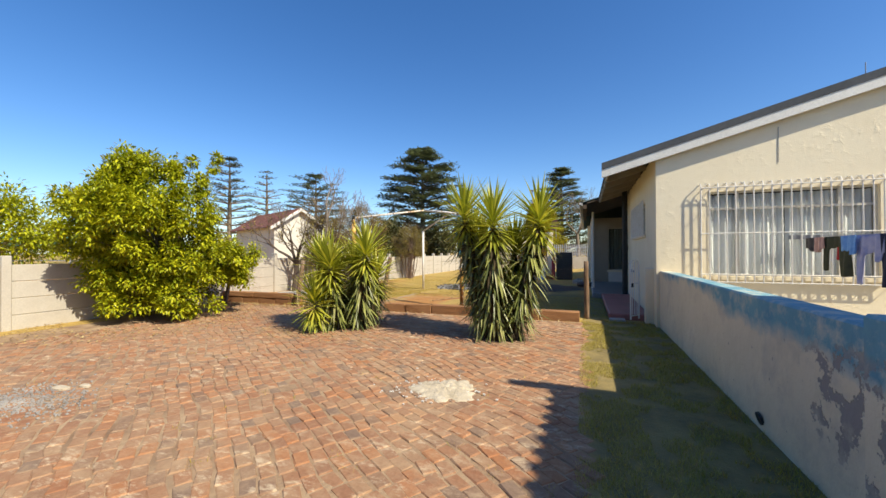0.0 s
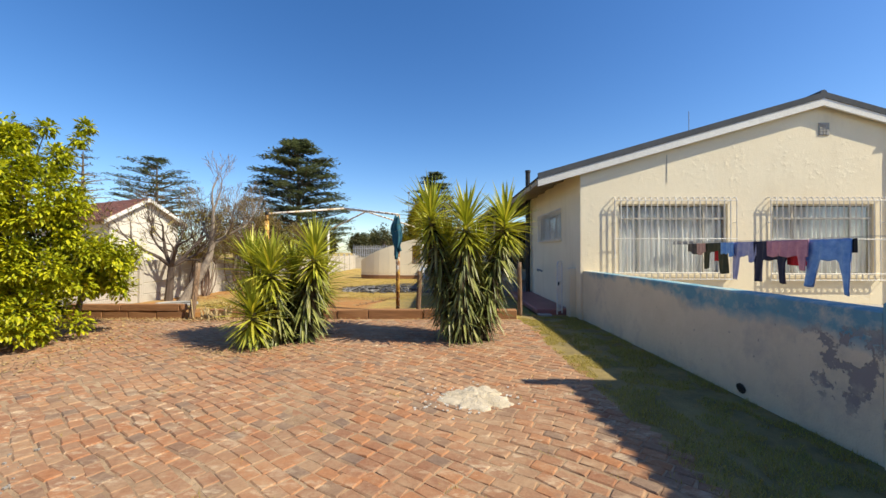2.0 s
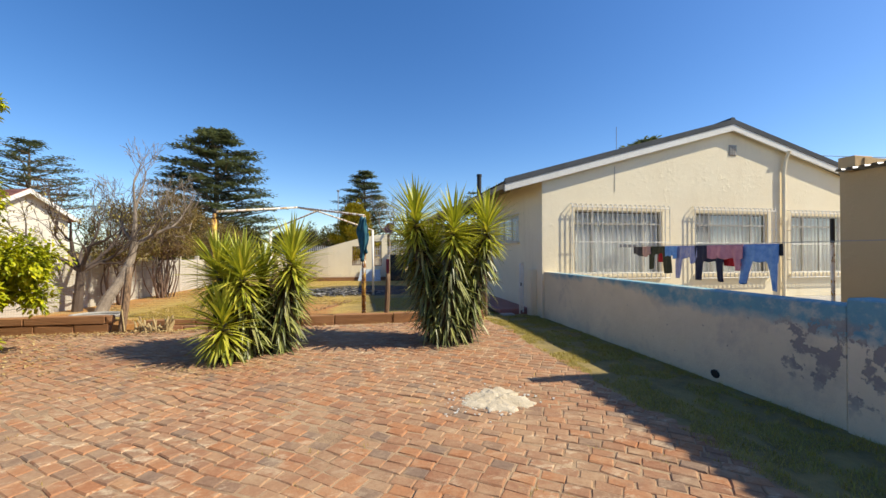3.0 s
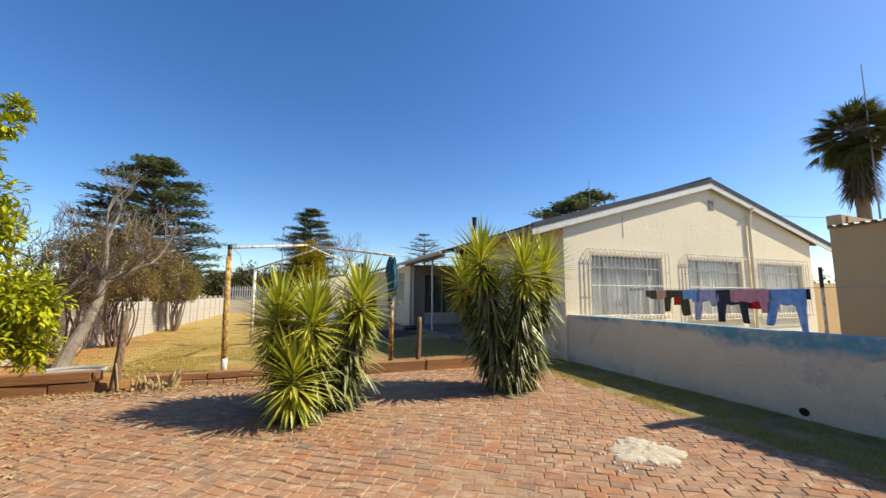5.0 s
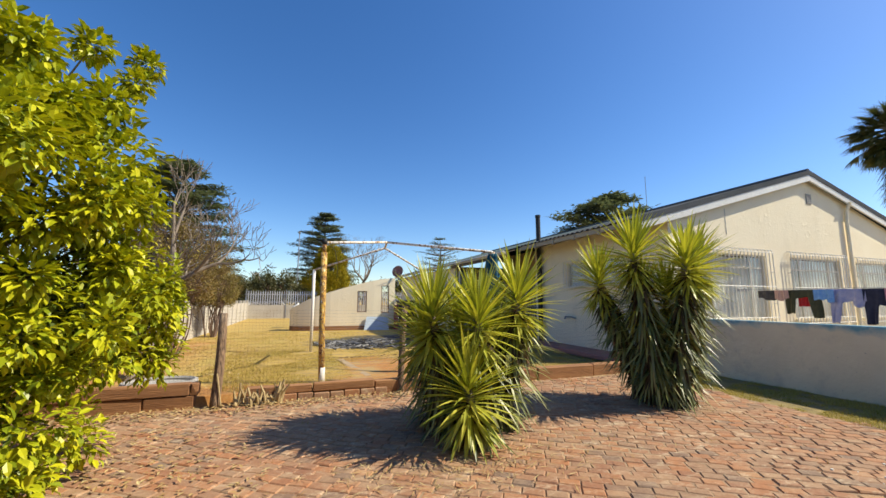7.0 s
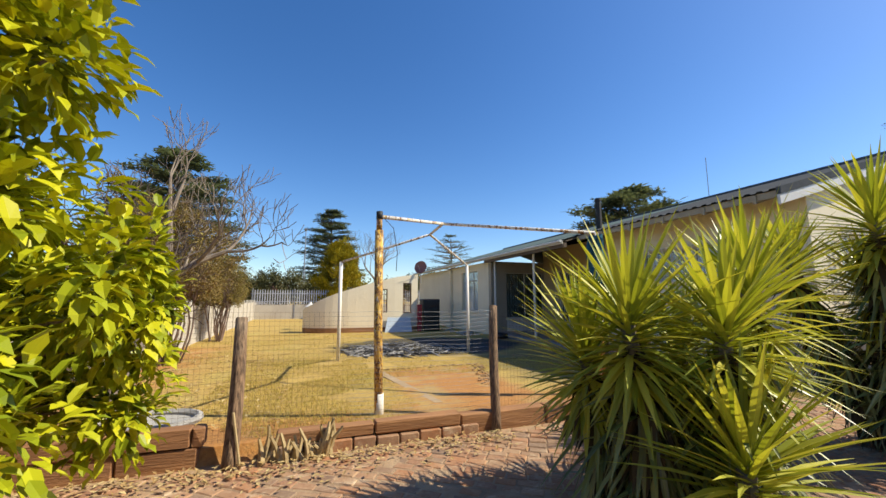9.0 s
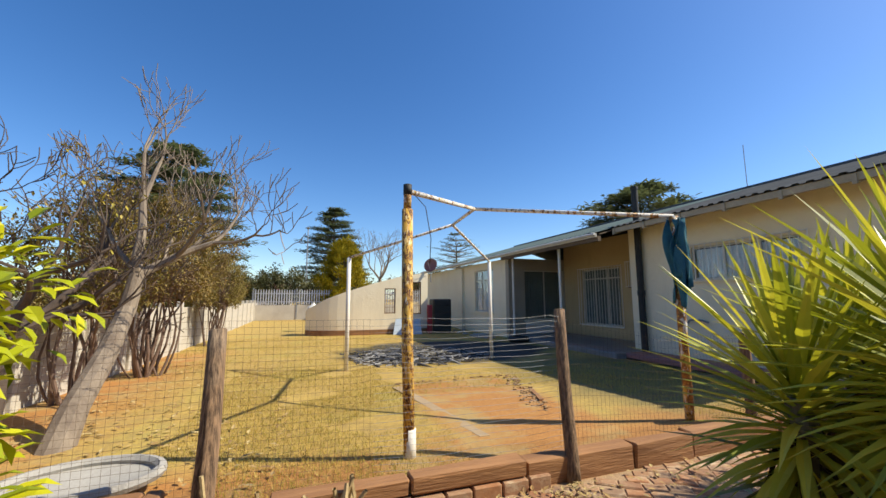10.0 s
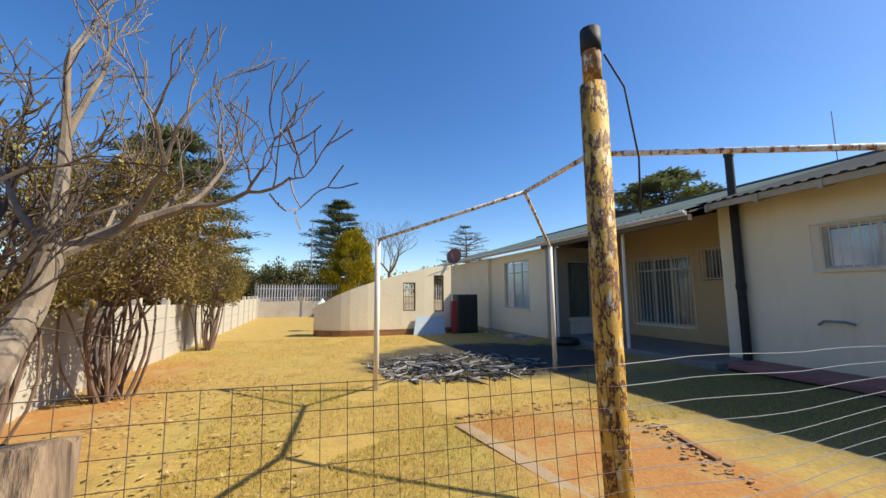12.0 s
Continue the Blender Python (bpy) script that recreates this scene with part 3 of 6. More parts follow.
def house_roof():
    y0 = 7.79
    m = Mesh()
    corrugated(m, 0.40, RIDGE_X, y0, 12.55, roof_z)
    hpart("roof_sheet", m, M_ROOF, "dark grey ribbed roof sheeting")
    m = Mesh()
    corrugated(m, -0.12, RIDGE_X, 12.55, NORTH + 0.2, roof_z)
    hpart("roof_sheet", m, M_VROOF, "weathered grey-green ribbed roof sheeting")
    m = Mesh()
    corrugated(m, RIDGE_X, 11.66, y0, NORTH + 0.2, roof_z)
    hpart("roof_sheet", m, M_ROOF)
    m = Mesh()
    m.tube([(RIDGE_X, y0 - 0.02, RIDGE_Z + 0.02), (RIDGE_X, NORTH, RIDGE_Z + 0.02)], 0.07, 10)
    hpart("ridge_cap", m, M_ROOF)
    # dark verge flashing over a white barge board
    for side in (-1, 1):
        xe = 0.30 if side < 0 else 11.70
        for name, mat, up, low, ya, yb in (("verge_flashing", M_ROOF, 0.035, -0.085, y0 - 0.045, y0 + 0.02), ("barge_board", M_WHITE, -0.088, -0.24, y0 - 0.03, y0 + 0.01)):
            m = Mesh()
            out = [(xe, ya, roof_z(xe) + low), (RIDGE_X, ya, RIDGE_Z + low), (RIDGE_X, ya, RIDGE_Z + up), (xe, ya, roof_z(xe) + up)]
            m.prism(out, (0, yb - ya, 0))
            hpart(name, m, mat)
    # rafters and eave boards along the side
    for y in [8.15 + 0.86 * i for i in range(6)]:
        m = Mesh()
        m.prism([(0.40, y, roof_z(0.40) - 0.03), (1.215, y, roof_z(1.215) - 0.03), (1.215, y, roof_z(1.215) - 0.17), (0.40, y, roof_z(0.40) - 0.17)], (0, 0.05, 0))
        hpart("rafter", m, M_SOFFIT)
    m = Mesh()
    m.box((0.43, y0 + 0.02, roof_z(0.43) - 0.13), (0.46, 12.5, roof_z(0.43) - 0.02))
    hpart("fascia", m, M_SOFFIT)
    m = Mesh()
    m.box((-0.1, 12.5, roof_z(-0.12) - 0.10), (-0.07, NORTH, roof_z(-0.12) - 0.02))
    hpart("fascia", m, M_FRAME)
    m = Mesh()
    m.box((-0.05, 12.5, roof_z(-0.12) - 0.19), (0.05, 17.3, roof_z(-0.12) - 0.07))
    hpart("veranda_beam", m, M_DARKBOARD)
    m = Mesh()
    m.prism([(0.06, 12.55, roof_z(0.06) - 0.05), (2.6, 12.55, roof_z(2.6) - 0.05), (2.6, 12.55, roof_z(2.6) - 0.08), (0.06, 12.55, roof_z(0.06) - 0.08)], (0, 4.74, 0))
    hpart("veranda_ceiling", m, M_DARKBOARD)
    # half-round gutter
    m = Mesh()
    m.tube([(-0.14, 12.5, 2.86), (-0.14, NORTH, 2.86)], 0.032, 8)
    hpart("gutter", m, M_WHITE)


def window(wx, axis, a, b, z0, z1, mullions, transom, bars=True, curtain=True, frame_mat=M_FRAME, face=0.0, bar_mat=M_BARS, step=0.125, bowed=True):
    """A steel window in the wall plane; axis 'x': the wall runs along x at y=face and looks to -y; axis 'y': along y at x=face, looks to -x."""
    def P(u, d, z):
        return (u, face + d, z) if axis == "x" else (face + d, u, z)

    def bx(m, u0, u1, d0, d1, c0, c1):
        p, q = P(u0, d0, c0), P(u1, d1, c1)
        m.box(tuple(map(min, p, q)), tuple(map(max, p, q)))

    w = new("window")
    w.parent = house
    m = Mesh()
    t = 0.035
    bx(m, a, b, 0.06, 0.10, z0, z0 + t)
    bx(m, a, b, 0.06, 0.10, z1 - t, z1)
    bx(m, a, a + t, 0.06, 0.10, z0 + t, z1 - t)
    bx(m, b - t, b, 0.06, 0.10, z0 + t, z1 - t)
    for u in mullions:
        bx(m, u - 0.02, u + 0.02, 0.062, 0.098, z0 + t, z1 - t)
    if transom:
        bx(m, a + t, b - t, 0.055, 0.095, transom - 0.02, transom + 0.02)
    hpart("frame", m, frame_mat, parent=w)
    edges = [a + t, *mullions, b - t]
    for i in range(len(edges) - 1):
        m = Mesh()
        bx(m, edges[i] + 0.021, edges[i + 1] - 0.021, 0.078, 0.082, z0 + t, z1 - t)
        p = hpart("pane", m, M_GLASS, parent=w)
        p.visible_shadow = False
    m = Mesh()
    bx(m, a - 0.05, b + 0.05, -0.06, 0.06, z0 - 0.06, z0 - 0.002)
    hpart("sill", m, M_WALL if frame_mat is M_FRAME else frame_mat, parent=w)
    if curtain:
        m = Mesh()
        n = int((b - a) / 0.022)
        zs = (z0 + 0.01, z1 - 0.25 if curtain == 1 else z1 - 0.05)
        for half in ((a + 0.04, a + (b - a) * 0.49), (a + (b - a) * 0.5, b - 0.04)):
            k = len(m.v)
            for i in range(n // 2 + 1):
                u = half[0] + (half[1] - half[0]) * i / (n // 2)
                wav = 0.022 * math.sin(u * 62) + 0.012 * math.sin(u * 23 + 1)
                m.v.append(P(u, 0.135 + wav * 1.2, zs[0]))
                m.v.append(P(u, 0.135 + wav, zs[1]))
            for i in range(n // 2):
                q = k + 2 * i
                m.f.append((q, q + 2, q + 3, q + 1))
        hpart("curtain", m, M_GREYCURTAIN if curtain == 3 else M_CURTAIN, "white net curtain", parent=w, smooth=True)
    if bars:
        n = int(round((b - a + 0.24) / step))
        lo, hi = z0 - 0.12, z1 + 0.08
        out = -0.095 if bowed else -0.06
        for i in range(n + 1):
            u = a - 0.12 + (b - a + 0.24) * i / n
            m = Mesh()
            if bowed:
                m.tube([P(u, -0.005, lo + 0.03), P(u, out, lo), P(u, out, hi), P(u, out * 0.8, hi + 0.05), P(u, -0.005, hi + 0.05)], 0.0105, 6)
                if i < n:
                    h = step * 0.36
                    c = u + step * 0.5
                    m.tube([P(c - h, out, hi), P(c - h * 0.5, out, hi + 0.035), P(c, out, hi + 0.055), P(c + h * 0.5, out, hi + 0.035), P(c + h, out, hi)], 0.005, 4)
            else:
                m.tube([P(u, out, lo + 0.08), P(u, out, hi - 0.02)], 0.0095, 6)
            hpart("burglar_bar", m, bar_mat, parent=w)
        for z in ((lo + 0.02, z0 + 0.03, (z0 + z1) / 2, hi - 0.02) if bowed else (lo + 0.10, hi - 0.04)):
            m = Mesh()
            m.tube([P(a - 0.13, out - 0.008, z), P(b + 0.13, out - 0.008, z)], 0.0095, 6)
            if bowed and z in (lo + 0.02, hi - 0.02):
                for u in (a - 0.12, b + 0.12):
                    zz = z + (0.45 if z < 1.5 else -0.45)
                    m.tube([P(u, -0.005, zz), P(u, out, zz)], 0.0085, 6)
            hpart("cross_bar", m, bar_mat, parent=w)
    return w


house_walls()
house_roof()
for a, b, c, d in GABLE_WINDOWS:
    window("gable", "x", a, b, c, d, (a + 0.46, b - 0.46), 2.12, True, 2, face=7.9)
window("side", "y", *SIDE_WINDOW[:2], *SIDE_WINDOW[2:], (9.9, 10.55), 0, True, 2, face=1.22, bowed=False)
window("veranda", "y", 14.62, 16.35, 0.5, 2.32, (15.2, 15.77), 2.0, True, 3, face=2.62, bowed=False)
window("veranda", "y", 13.75, 14.2, 1.72, 2.4, (), 0, True, 0, face=2.62, bowed=False, frame_mat=M_BROWNFRAME, step=0.09)
window("veranda", "x", 0.9, 2.6, 0.6, 2.36, (1.75,), 0, False, 3, face=17.3)
window("wing", "y", 18.5, 20.2, 0.84, 2.5, (19.05, 19.62), 2.1, False, 2, face=0.25)


def house_extras():
    m = Mesh()
    m.box((0.9, 17.31, 0.12), (2.6, 17.36, 0.6))
    hpart("door_panel", m, M_WHITE)
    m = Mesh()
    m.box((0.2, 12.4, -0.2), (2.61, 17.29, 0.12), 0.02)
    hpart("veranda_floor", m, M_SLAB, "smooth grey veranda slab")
    m = Mesh()
    m.box((0.45, 8.5, -0.1), (1.216, 12.38, 0.12), 0.02)
    hpart("plinth_step", m, M_PINK, "faded red painted plinth step")
    for y in (14.4, 17.0):
        m = Mesh()
        m.tube([(0.26, y, -0.1), (0.26, y, 2.76)], 0.038, 10)
        m.box((0.2, y - 0.06, -0.1), (0.32, y + 0.06, -0.02))
        hpart("veranda_post", m, M_WHITEPOST, "thin white steel veranda post", smooth=False)
    m = Mesh()
    m.tube([(1.10, 12.43, -0.05), (1.10, 12.43, 4.05)], 0.075, 12)
    m.tube([(1.10, 12.43, 1.42), (1.10, 12.43, 1.54)], 0.088, 12)
    m.tube([(1.10, 12.43, 4.03), (1.10, 12.43, 4.1)], 0.088, 12)
    hpart("flue_pipe", m, M_PIPE, "dark sooty flue pipe through the eave")
    # down pipe and cable on the gable, louvre vent
    m = Mesh()
    m.tube([(7.86, 7.74, 4.02), (7.84, 7.83, 3.8), (7.80, 7.84, 3.5), (7.78, 7.84, 0.1)], 0.042, 10)
    hpart("down_pipe", m, M_WALL)
    m = Mesh()
    m.box((6.20, 7.885, 3.86), (6.42, 7.899, 4.12))
    for i in range(4):
        for j in range(3):
            m.box((6.22 + j * 0.065, 7.875, 3.88 + i * 0.058), (6.27 + j * 0.065, 7.885, 3.915 + i * 0.058))
    hpart("air_vent", m, M_CONCRETE, "grey louvred air brick")
    m = Mesh()
    m.tube([(3.03, 7.895, 3.45), (3.03, 7.893, 2.86)], 0.0045, 5)
    hpart("cable", m, M_GREYPAINT)
    m = Mesh()
    m.tube([(1.17, 10.9, 0.86), (1.12, 11.0, 0.9), (1.12, 11.25, 0.9), (1.17, 11.35, 0.84)], 0.022, 6)
    hpart("hose_hook", m, M_GREYPAINT)
    for x, y, h in ((7.05, 13.45, 1.98),):
        m = Mesh()
        m.tube([(x, y, roof_z(x) - 0.02), (x, y, roof_z(x) + h)], 0.012, 6)
        hpart("aerial_mast", m, M_GREYPAINT, "thin steel aerial mast")


house_extras()


# ---- low wall, gate, outbuildings ----
def low_wall():
    m = Mesh()
    m.box((1.27, 2.42, -0.1), (1.47, 8.18, 1.02), 0.015)
    w = solo("wall_east", m, M_LOWWALL, "low cream garden wall with a worn blue band along its top", kind="structure")
    m = Mesh()
    m.box((1.24, -9.0, -0.1), (1.50, 2.416, 1.08), 0.015)
    part("wall_length", m, M_LOWWALL, w)
    m = Mesh()
    m.box((1.08, 8.184, -0.1), (1.42, 8.42, 1.06), 0.015)
    part("end_pier", m, M_WALL, w, "short cream wall end")
    m = Mesh()
    m.tube([(1.268, 3.63, 0.085), (1.25, 3.63, 0.08)], 0.05, 10)
    part("drain_outlet", m, M_BLACK, w, "dark drain outlet")
    # yard slab behind the wall
    m = Mesh()
    m.box((1.50, -9.0, -0.1), (10.7, 7.88, 0.32))
    solo("pavement", m, M_CONCRETE, "raised concrete yard behind the low wall", kind="structure")


def gate():
    g = thing("garden_gate", "narrow white steel garden gate standing half open at the wall end", "gate", (0.9, 8.32, 0))
    g.rotation_euler = (0, 0, radians(50))
    m = Mesh()
    m.tube([(0.14, 0, 0.05), (0.14, 0, 1.12), (0.10, 0, 1.19), (0.0, 0, 1.2), (-0.08, 0, 1.19), (-0.12, 0, 1.12), (-0.12, 0, 0.05)], 0.016, 8)
    m.tube([(-0.12, 0, 0.12), (0.14, 0, 0.12)], 0.012, 6)
    m.tube([(-0.12, 0, 0.75), (0.14, 0, 0.75)], 0.012, 6)
    part("gate_frame", m, M_WHITE, g)
    for x in (-0.06, 0.01, 0.08):
        m = Mesh()
        m.tube([(x, 0, 0.12), (x, 0, 1.19)], 0.008, 6)
        part("gate_bar", m, M_WHITE, g)
    m = Mesh()
    m.box((-0.10, -0.03, 0.68), (-0.06, 0.02, 0.76), 0.006)
    part("gate_latch", m, M_PIPE, g)


def outbuildings():
    s = thing("outbuilding", "tan plastered outbuilding with a corrugated sheet roof", "outbuilding", (4.9, 4.8, 0))
    m = Mesh()
    m.box((4.9, 3.35, 0.3), (5.1, 4.8, 2.72))
    m.box((5.1, 4.6, 0.3), (9.0, 4.8, 2.95))
    part("wall", shifted(m, Vector((4.9, 4.8, 0))), M_TAN, s)
    m = Mesh()
    corrugated(m, 4.72, 9.0, 3.3, 4.75, lambda x: 2.74 + 0.06 * (x - 4.72), 0.15, 0.006, 0.03)
    part("roof_sheet", shifted(m, Vector((4.9, 4.8, 0))), M_GREYPAINT, s)
    m = Mesh()
    m.box((4.92, 4.62, 2.72), (5.3, 4.84, 2.98), 0.01)
    part("parapet", shifted(m, Vector((4.9, 4.8, 0))), M_TAN, s)
    # out of view: sized and placed to cast the stepped shadow on the paving
    s = thing("outbuilding", "unseen tall tan garage placed for its ribbed roof edge's shadow", "outbuilding", (3.4, 2.6, 0))
    m = Mesh()
    m.box((3.72, -9.0, 0.3), (3.92, 2.6, 3.95))
    m.box((3.92, 2.4, 0.3), (8.0, 2.6, 3.95))
    m.box((3.92, -9.0, 0.3), (8.0, -8.8, 3.95))
    part("wall", shifted(m, Vector((3.4, 2.6, 0))), M_TAN, s)
    m = Mesh()
    corrugated(m, 3.62, 8.1, -9.1, 2.5, lambda x: 4.02 + 0.03 * (x - 3.62), 0.2, 0.006, 0.06)
    part("roof_sheet", shifted(m, Vector((3.4, 2.6, 0))), M_GREYPAINT, s)
    # juts past the unseen roof to give its shadow a pointed end
    m = Mesh()
    m.box((3.2, 2.52, 3.96), (8.1, 2.66, 4.1), 0.01)
    part("end_beam", shifted(m, Vector((3.4, 2.6, 0))), M_DARKBOARD, s)
    # added wall, out of view behind the yard, to hold back sky light
    m = Mesh()
    m.box((-9.65, -4.2, -0.1), (1.22, -4.0, 3.4))
    solo("wall_south", m, M_TAN, "added unseen tan wall cutting sky light behind the yard", kind="structure")
    # yellow wall between house and outbuilding
    m = Mesh()
    m.box((10.9, 8.6, 0.0), (20.0, 8.8, 1.9))
    solo("wall_far_east", m, M_TAN, "tan boundary wall beside the house", kind="structure")


low_wall()
gate()
outbuildings()


# ---- boundary wall of precast panels ----
def precast_wall():
    w = thing("wall_west", "pale precast concrete panel wall along the garden", "wall", (-9.75, 0, 0), kind="structure")
    post, panel = Mesh(), Mesh()
    post.box((-0.075, -0.065, -0.2), (0.075, 0.065, 1.36), 0.012)
    panel.box((-0.025, 0.068, 0.0), (0.025, 1.512, 0.302), 0.008)
    pd, nd = post.data("post", M_PRECAST), panel.data("panel", M_PRECAST)
    y = -9.0
    while y < 33.8:
        base = min(0.0, lawn_z(-9.75, y)) if y > 8 else -0.02
        ob = new("post", pd)
        ob.parent, ob.location = w, (0, y, base)
        for k in range(4):
            ob = new("panel", nd)
            ob.parent, ob.location = w, (rnd(-0.004, 0.004), y, base - 0.03 + 0.308 * k)
        y += 1.58


precast_wall()


# ---- sleeper edging and fence ----
def edging():
    e = thing("sleeper_edging", "weathered reddish timber sleepers edging the lawn", "garden edging", (0, 8.0, 0))

    def sleeper(x0, x1, z0, z1, dy=0.0):
        m = Mesh()
        m.box((x0, -0.07, z0), (x1, 0.07, z1), 0.012)
        m.v = [(x, y + dy + rnd(-0.009, 0.009), z + rnd(-0.009, 0.009)) for x, y, z in m.v]
        part("sleeper", m, M_SLEEPER, e)

    x = -9.65
    while x < -7.2:
        n = min(x + rnd(0.9, 1.4), -7.15)
        sleeper(x, n - 0.01, 0.16, 0.305, -0.01)
        x = n
    for x0, x1 in ((-9.65, -8.9), (-8.89, -8.35), (-8.34, -7.75), (-7.74, -7.2)):
        sleeper(x0, x1, -0.05, 0.155, 0.0)
    x = -6.60
    while x < -4.75:
        w = rnd(0.19, 0.23)
        m = Mesh()
        m.box((x, -0.105 + rnd(-0.008, 0.008), -0.05), (x + w - 0.014, 0.0, 0.082 + rnd(-0.008, 0.006)), 0.008)
        part("brick", m, M_BRICK, e, "red clay brick laid on edge")
        x += w
    x = -6.62
    while x < -0.15:
        n = min(x + rnd(0.5, 1.2), -0.1)
        sleeper(x, n - 0.012, 0.09 if n < -4.6 else -0.05, 0.19 + rnd(-0.012, 0.012), rnd(-0.015, 0.015))
        x = n


def fence():
    f = thing("wire_fence", "sagging welded wire mesh fence on old round timber posts", "fence", (0, 8.1, 0))
    for x, y, h, lean in ((-6.95, -0.26, 1.17, -0.01), (-4.53, -0.2, 1.26, 0.12), (-2.2, 0.0, 1.0, 0.02), (0.02, 0.2, 1.18, 0.0), (-9.05, -0.6, 1.1, 0.0)):
        m = Mesh()
        r = 0.057 if x == -6.95 else 0.05
        pts, rad = [], []
        for i in range(9):
            t = i / 8
            pts.append((x + lean * t + 0.006 * math.sin(5 * t + x), y + (0.26 if y < -0.1 else 0.02) * t, -0.05 + (h + 0.05) * t))
            rad.append(r * (1.04 - 0.12 * t))
        m.tube(pts, rad, 48)
        # long drying cracks and a worn, uneven top
        for i in range(9):
            c = Vector(pts[i])
            for j in range(48):
                a = 2 * math.pi * j / 48
                dent = 0.10 * noise.noise((math.cos(a) * 1.2, math.sin(a) * 1.2, x + 0.2 * i)) - 0.22 * max(0.0, noise.noise((math.cos(a) * 5.5, math.sin(a) * 5.5, x * 3 + 0.12 * i)) - 0.12)
                q = c + (Vector(m.v[i * 48 + j]) - c) * (1 + dent)
                if i == 8:
                    q.z += 0.012 * noise.noise((math.cos(a) * 2, math.sin(a) * 2, x))
                m.v[i * 48 + j] = tuple(q)
        part("post", m, M_POST, f, "cracked weathered timber post", smooth=True)
    # welded mesh, one wire a bar of the net; between the pergola post and the second post only slack bright strands are left
    m = Mesh()
    tops = [(-9.3, 1.2), (-6.93, 1.22), (-5.7, 1.21), (-4.45, 1.2), (-3.3, 1.0), (-2.2, 0.98), (-1.0, 1.0), (0.02, 1.1)]

    def top(x):
        return float(np.interp(x, [p[0] for p in tops], [p[1] for p in tops]))

    def wob(x, z):
        return 0.035 * noise.noise((x * 0.8, z * 1.2, 3.0)), 0.018 * noise.noise((x * 1.1, z, 9.0))

    x = -9.2
    while x < 0.0:
        if not -6.02 < x < -4.5:
            pts = []
            for i in range(6):
                z = 0.03 + (top(x) - 0.03) * i / 5
                a, b = wob(x, z)
                pts.append((x + b, a, z))
            m.tube(pts, 0.0008, 3, False)
        x += 0.044
    k = 0
    for k in range(28):
        pts = []
        f0 = k / 27
        for i in range(90):
            x = -9.2 + 9.2 * i / 89
            z = 0.05 + (top(x) - 0.05) * f0
            a, b = wob(x, z)
            sag = 0.035 * noise.noise((x * 1.7, f0 * 4, 5.0)) if -6.0 < x < -4.5 else 0.0
            pts.append((x, a, z + b * 0.6 + sag))
        m.tube(pts[:32], 0.0009, 3, False)
        strand = Mesh()
        strand.tube(pts[31:47], 0.001, 5, False)
        part("wire_strand", strand, M_GREYPAINT, f, "slack bright galvanised strand")
        if k % 2 == 0:
            m.tube(pts[46:], 0.0009, 3, False)
    part("wire_mesh", m, M_STEEL, f)


edging()
fence()


# ---- steel pergola frame ----
def pergola():
    p = thing("pergola_frame", "rusty white steel pergola frame standing on the lawn", "pergola", (-5.66, 8.5, 0))
    O = Vector((-5.66, 8.5, 0))

    def bar(name, pts, r, mat, seg=12, label=""):
        m = Mesh()
        m.tube(pts, r, seg)
        return part(name, shifted(m, O), mat, p, label, smooth=True)

    a, b = Vector((-5.66, 8.5, 2.28)), Vector((-2.68, 8.4, 2.25))
    c, d = Vector((-5.69, 13.1, 2.17)), Vector((-2.45, 13.4, 2.22))
    f1, f2 = Vector((-4.33, 10.06, 2.58)), Vector((-4.06, 11.6, 2.66))
    bar("post", [(-5.63, 8.5, 0.0), (-5.66, 8.5, 1.0), (-5.67, 8.5, 2.12)], 0.047, M_VEINED, 18, "thick rust-eaten post with yellowed flaking paint")
    bar("post_foot", [(-5.63, 8.5, 0.05), (-5.634, 8.5, 0.32)], 0.0495, M_WHITEPOST, 18, "white-painted foot of the post")
    bar("post", [(-5.67, 8.5, 2.12), (-5.67, 8.5, 2.33)], 0.034, M_RUST)
    bar("post_cap", [(-5.67, 8.5, 2.25), (-5.67, 8.5, 2.34)], 0.037, M_PIPE, 12, "dark sleeve on the post top")
    bar("post", [(-2.68, 8.4, -0.05), b], 0.045, M_RUST)
    bar("post", [(-5.69, 13.1, -0.1), c], 0.04, M_WHITEPOST)
    bar("post", [(-2.42, 13.42, -0.1), d], 0.04, M_WHITEPOST)
    bar("rafter", [a, f1], 0.024, M_RUSTBAR)
    bar("rafter", [f1, b], 0.024, M_RUSTBAR)
    bar("ridge", [f1, f2], 0.024, M_RUSTBAR)
    bar("rafter", [f2, c], 0.024, M_RUSTBAR)
    bar("rafter", [f2, d], 0.024, M_RUSTBAR)
    bar("wire", [a + Vector((0.05, 0, -0.02)), a + Vector((0.16, 0.02, -0.12)), a + Vector((0.21, 0.02, -0.4)), a + Vector((0.2, 0.02, -0.62))], 0.004, M_PIPE, 5)


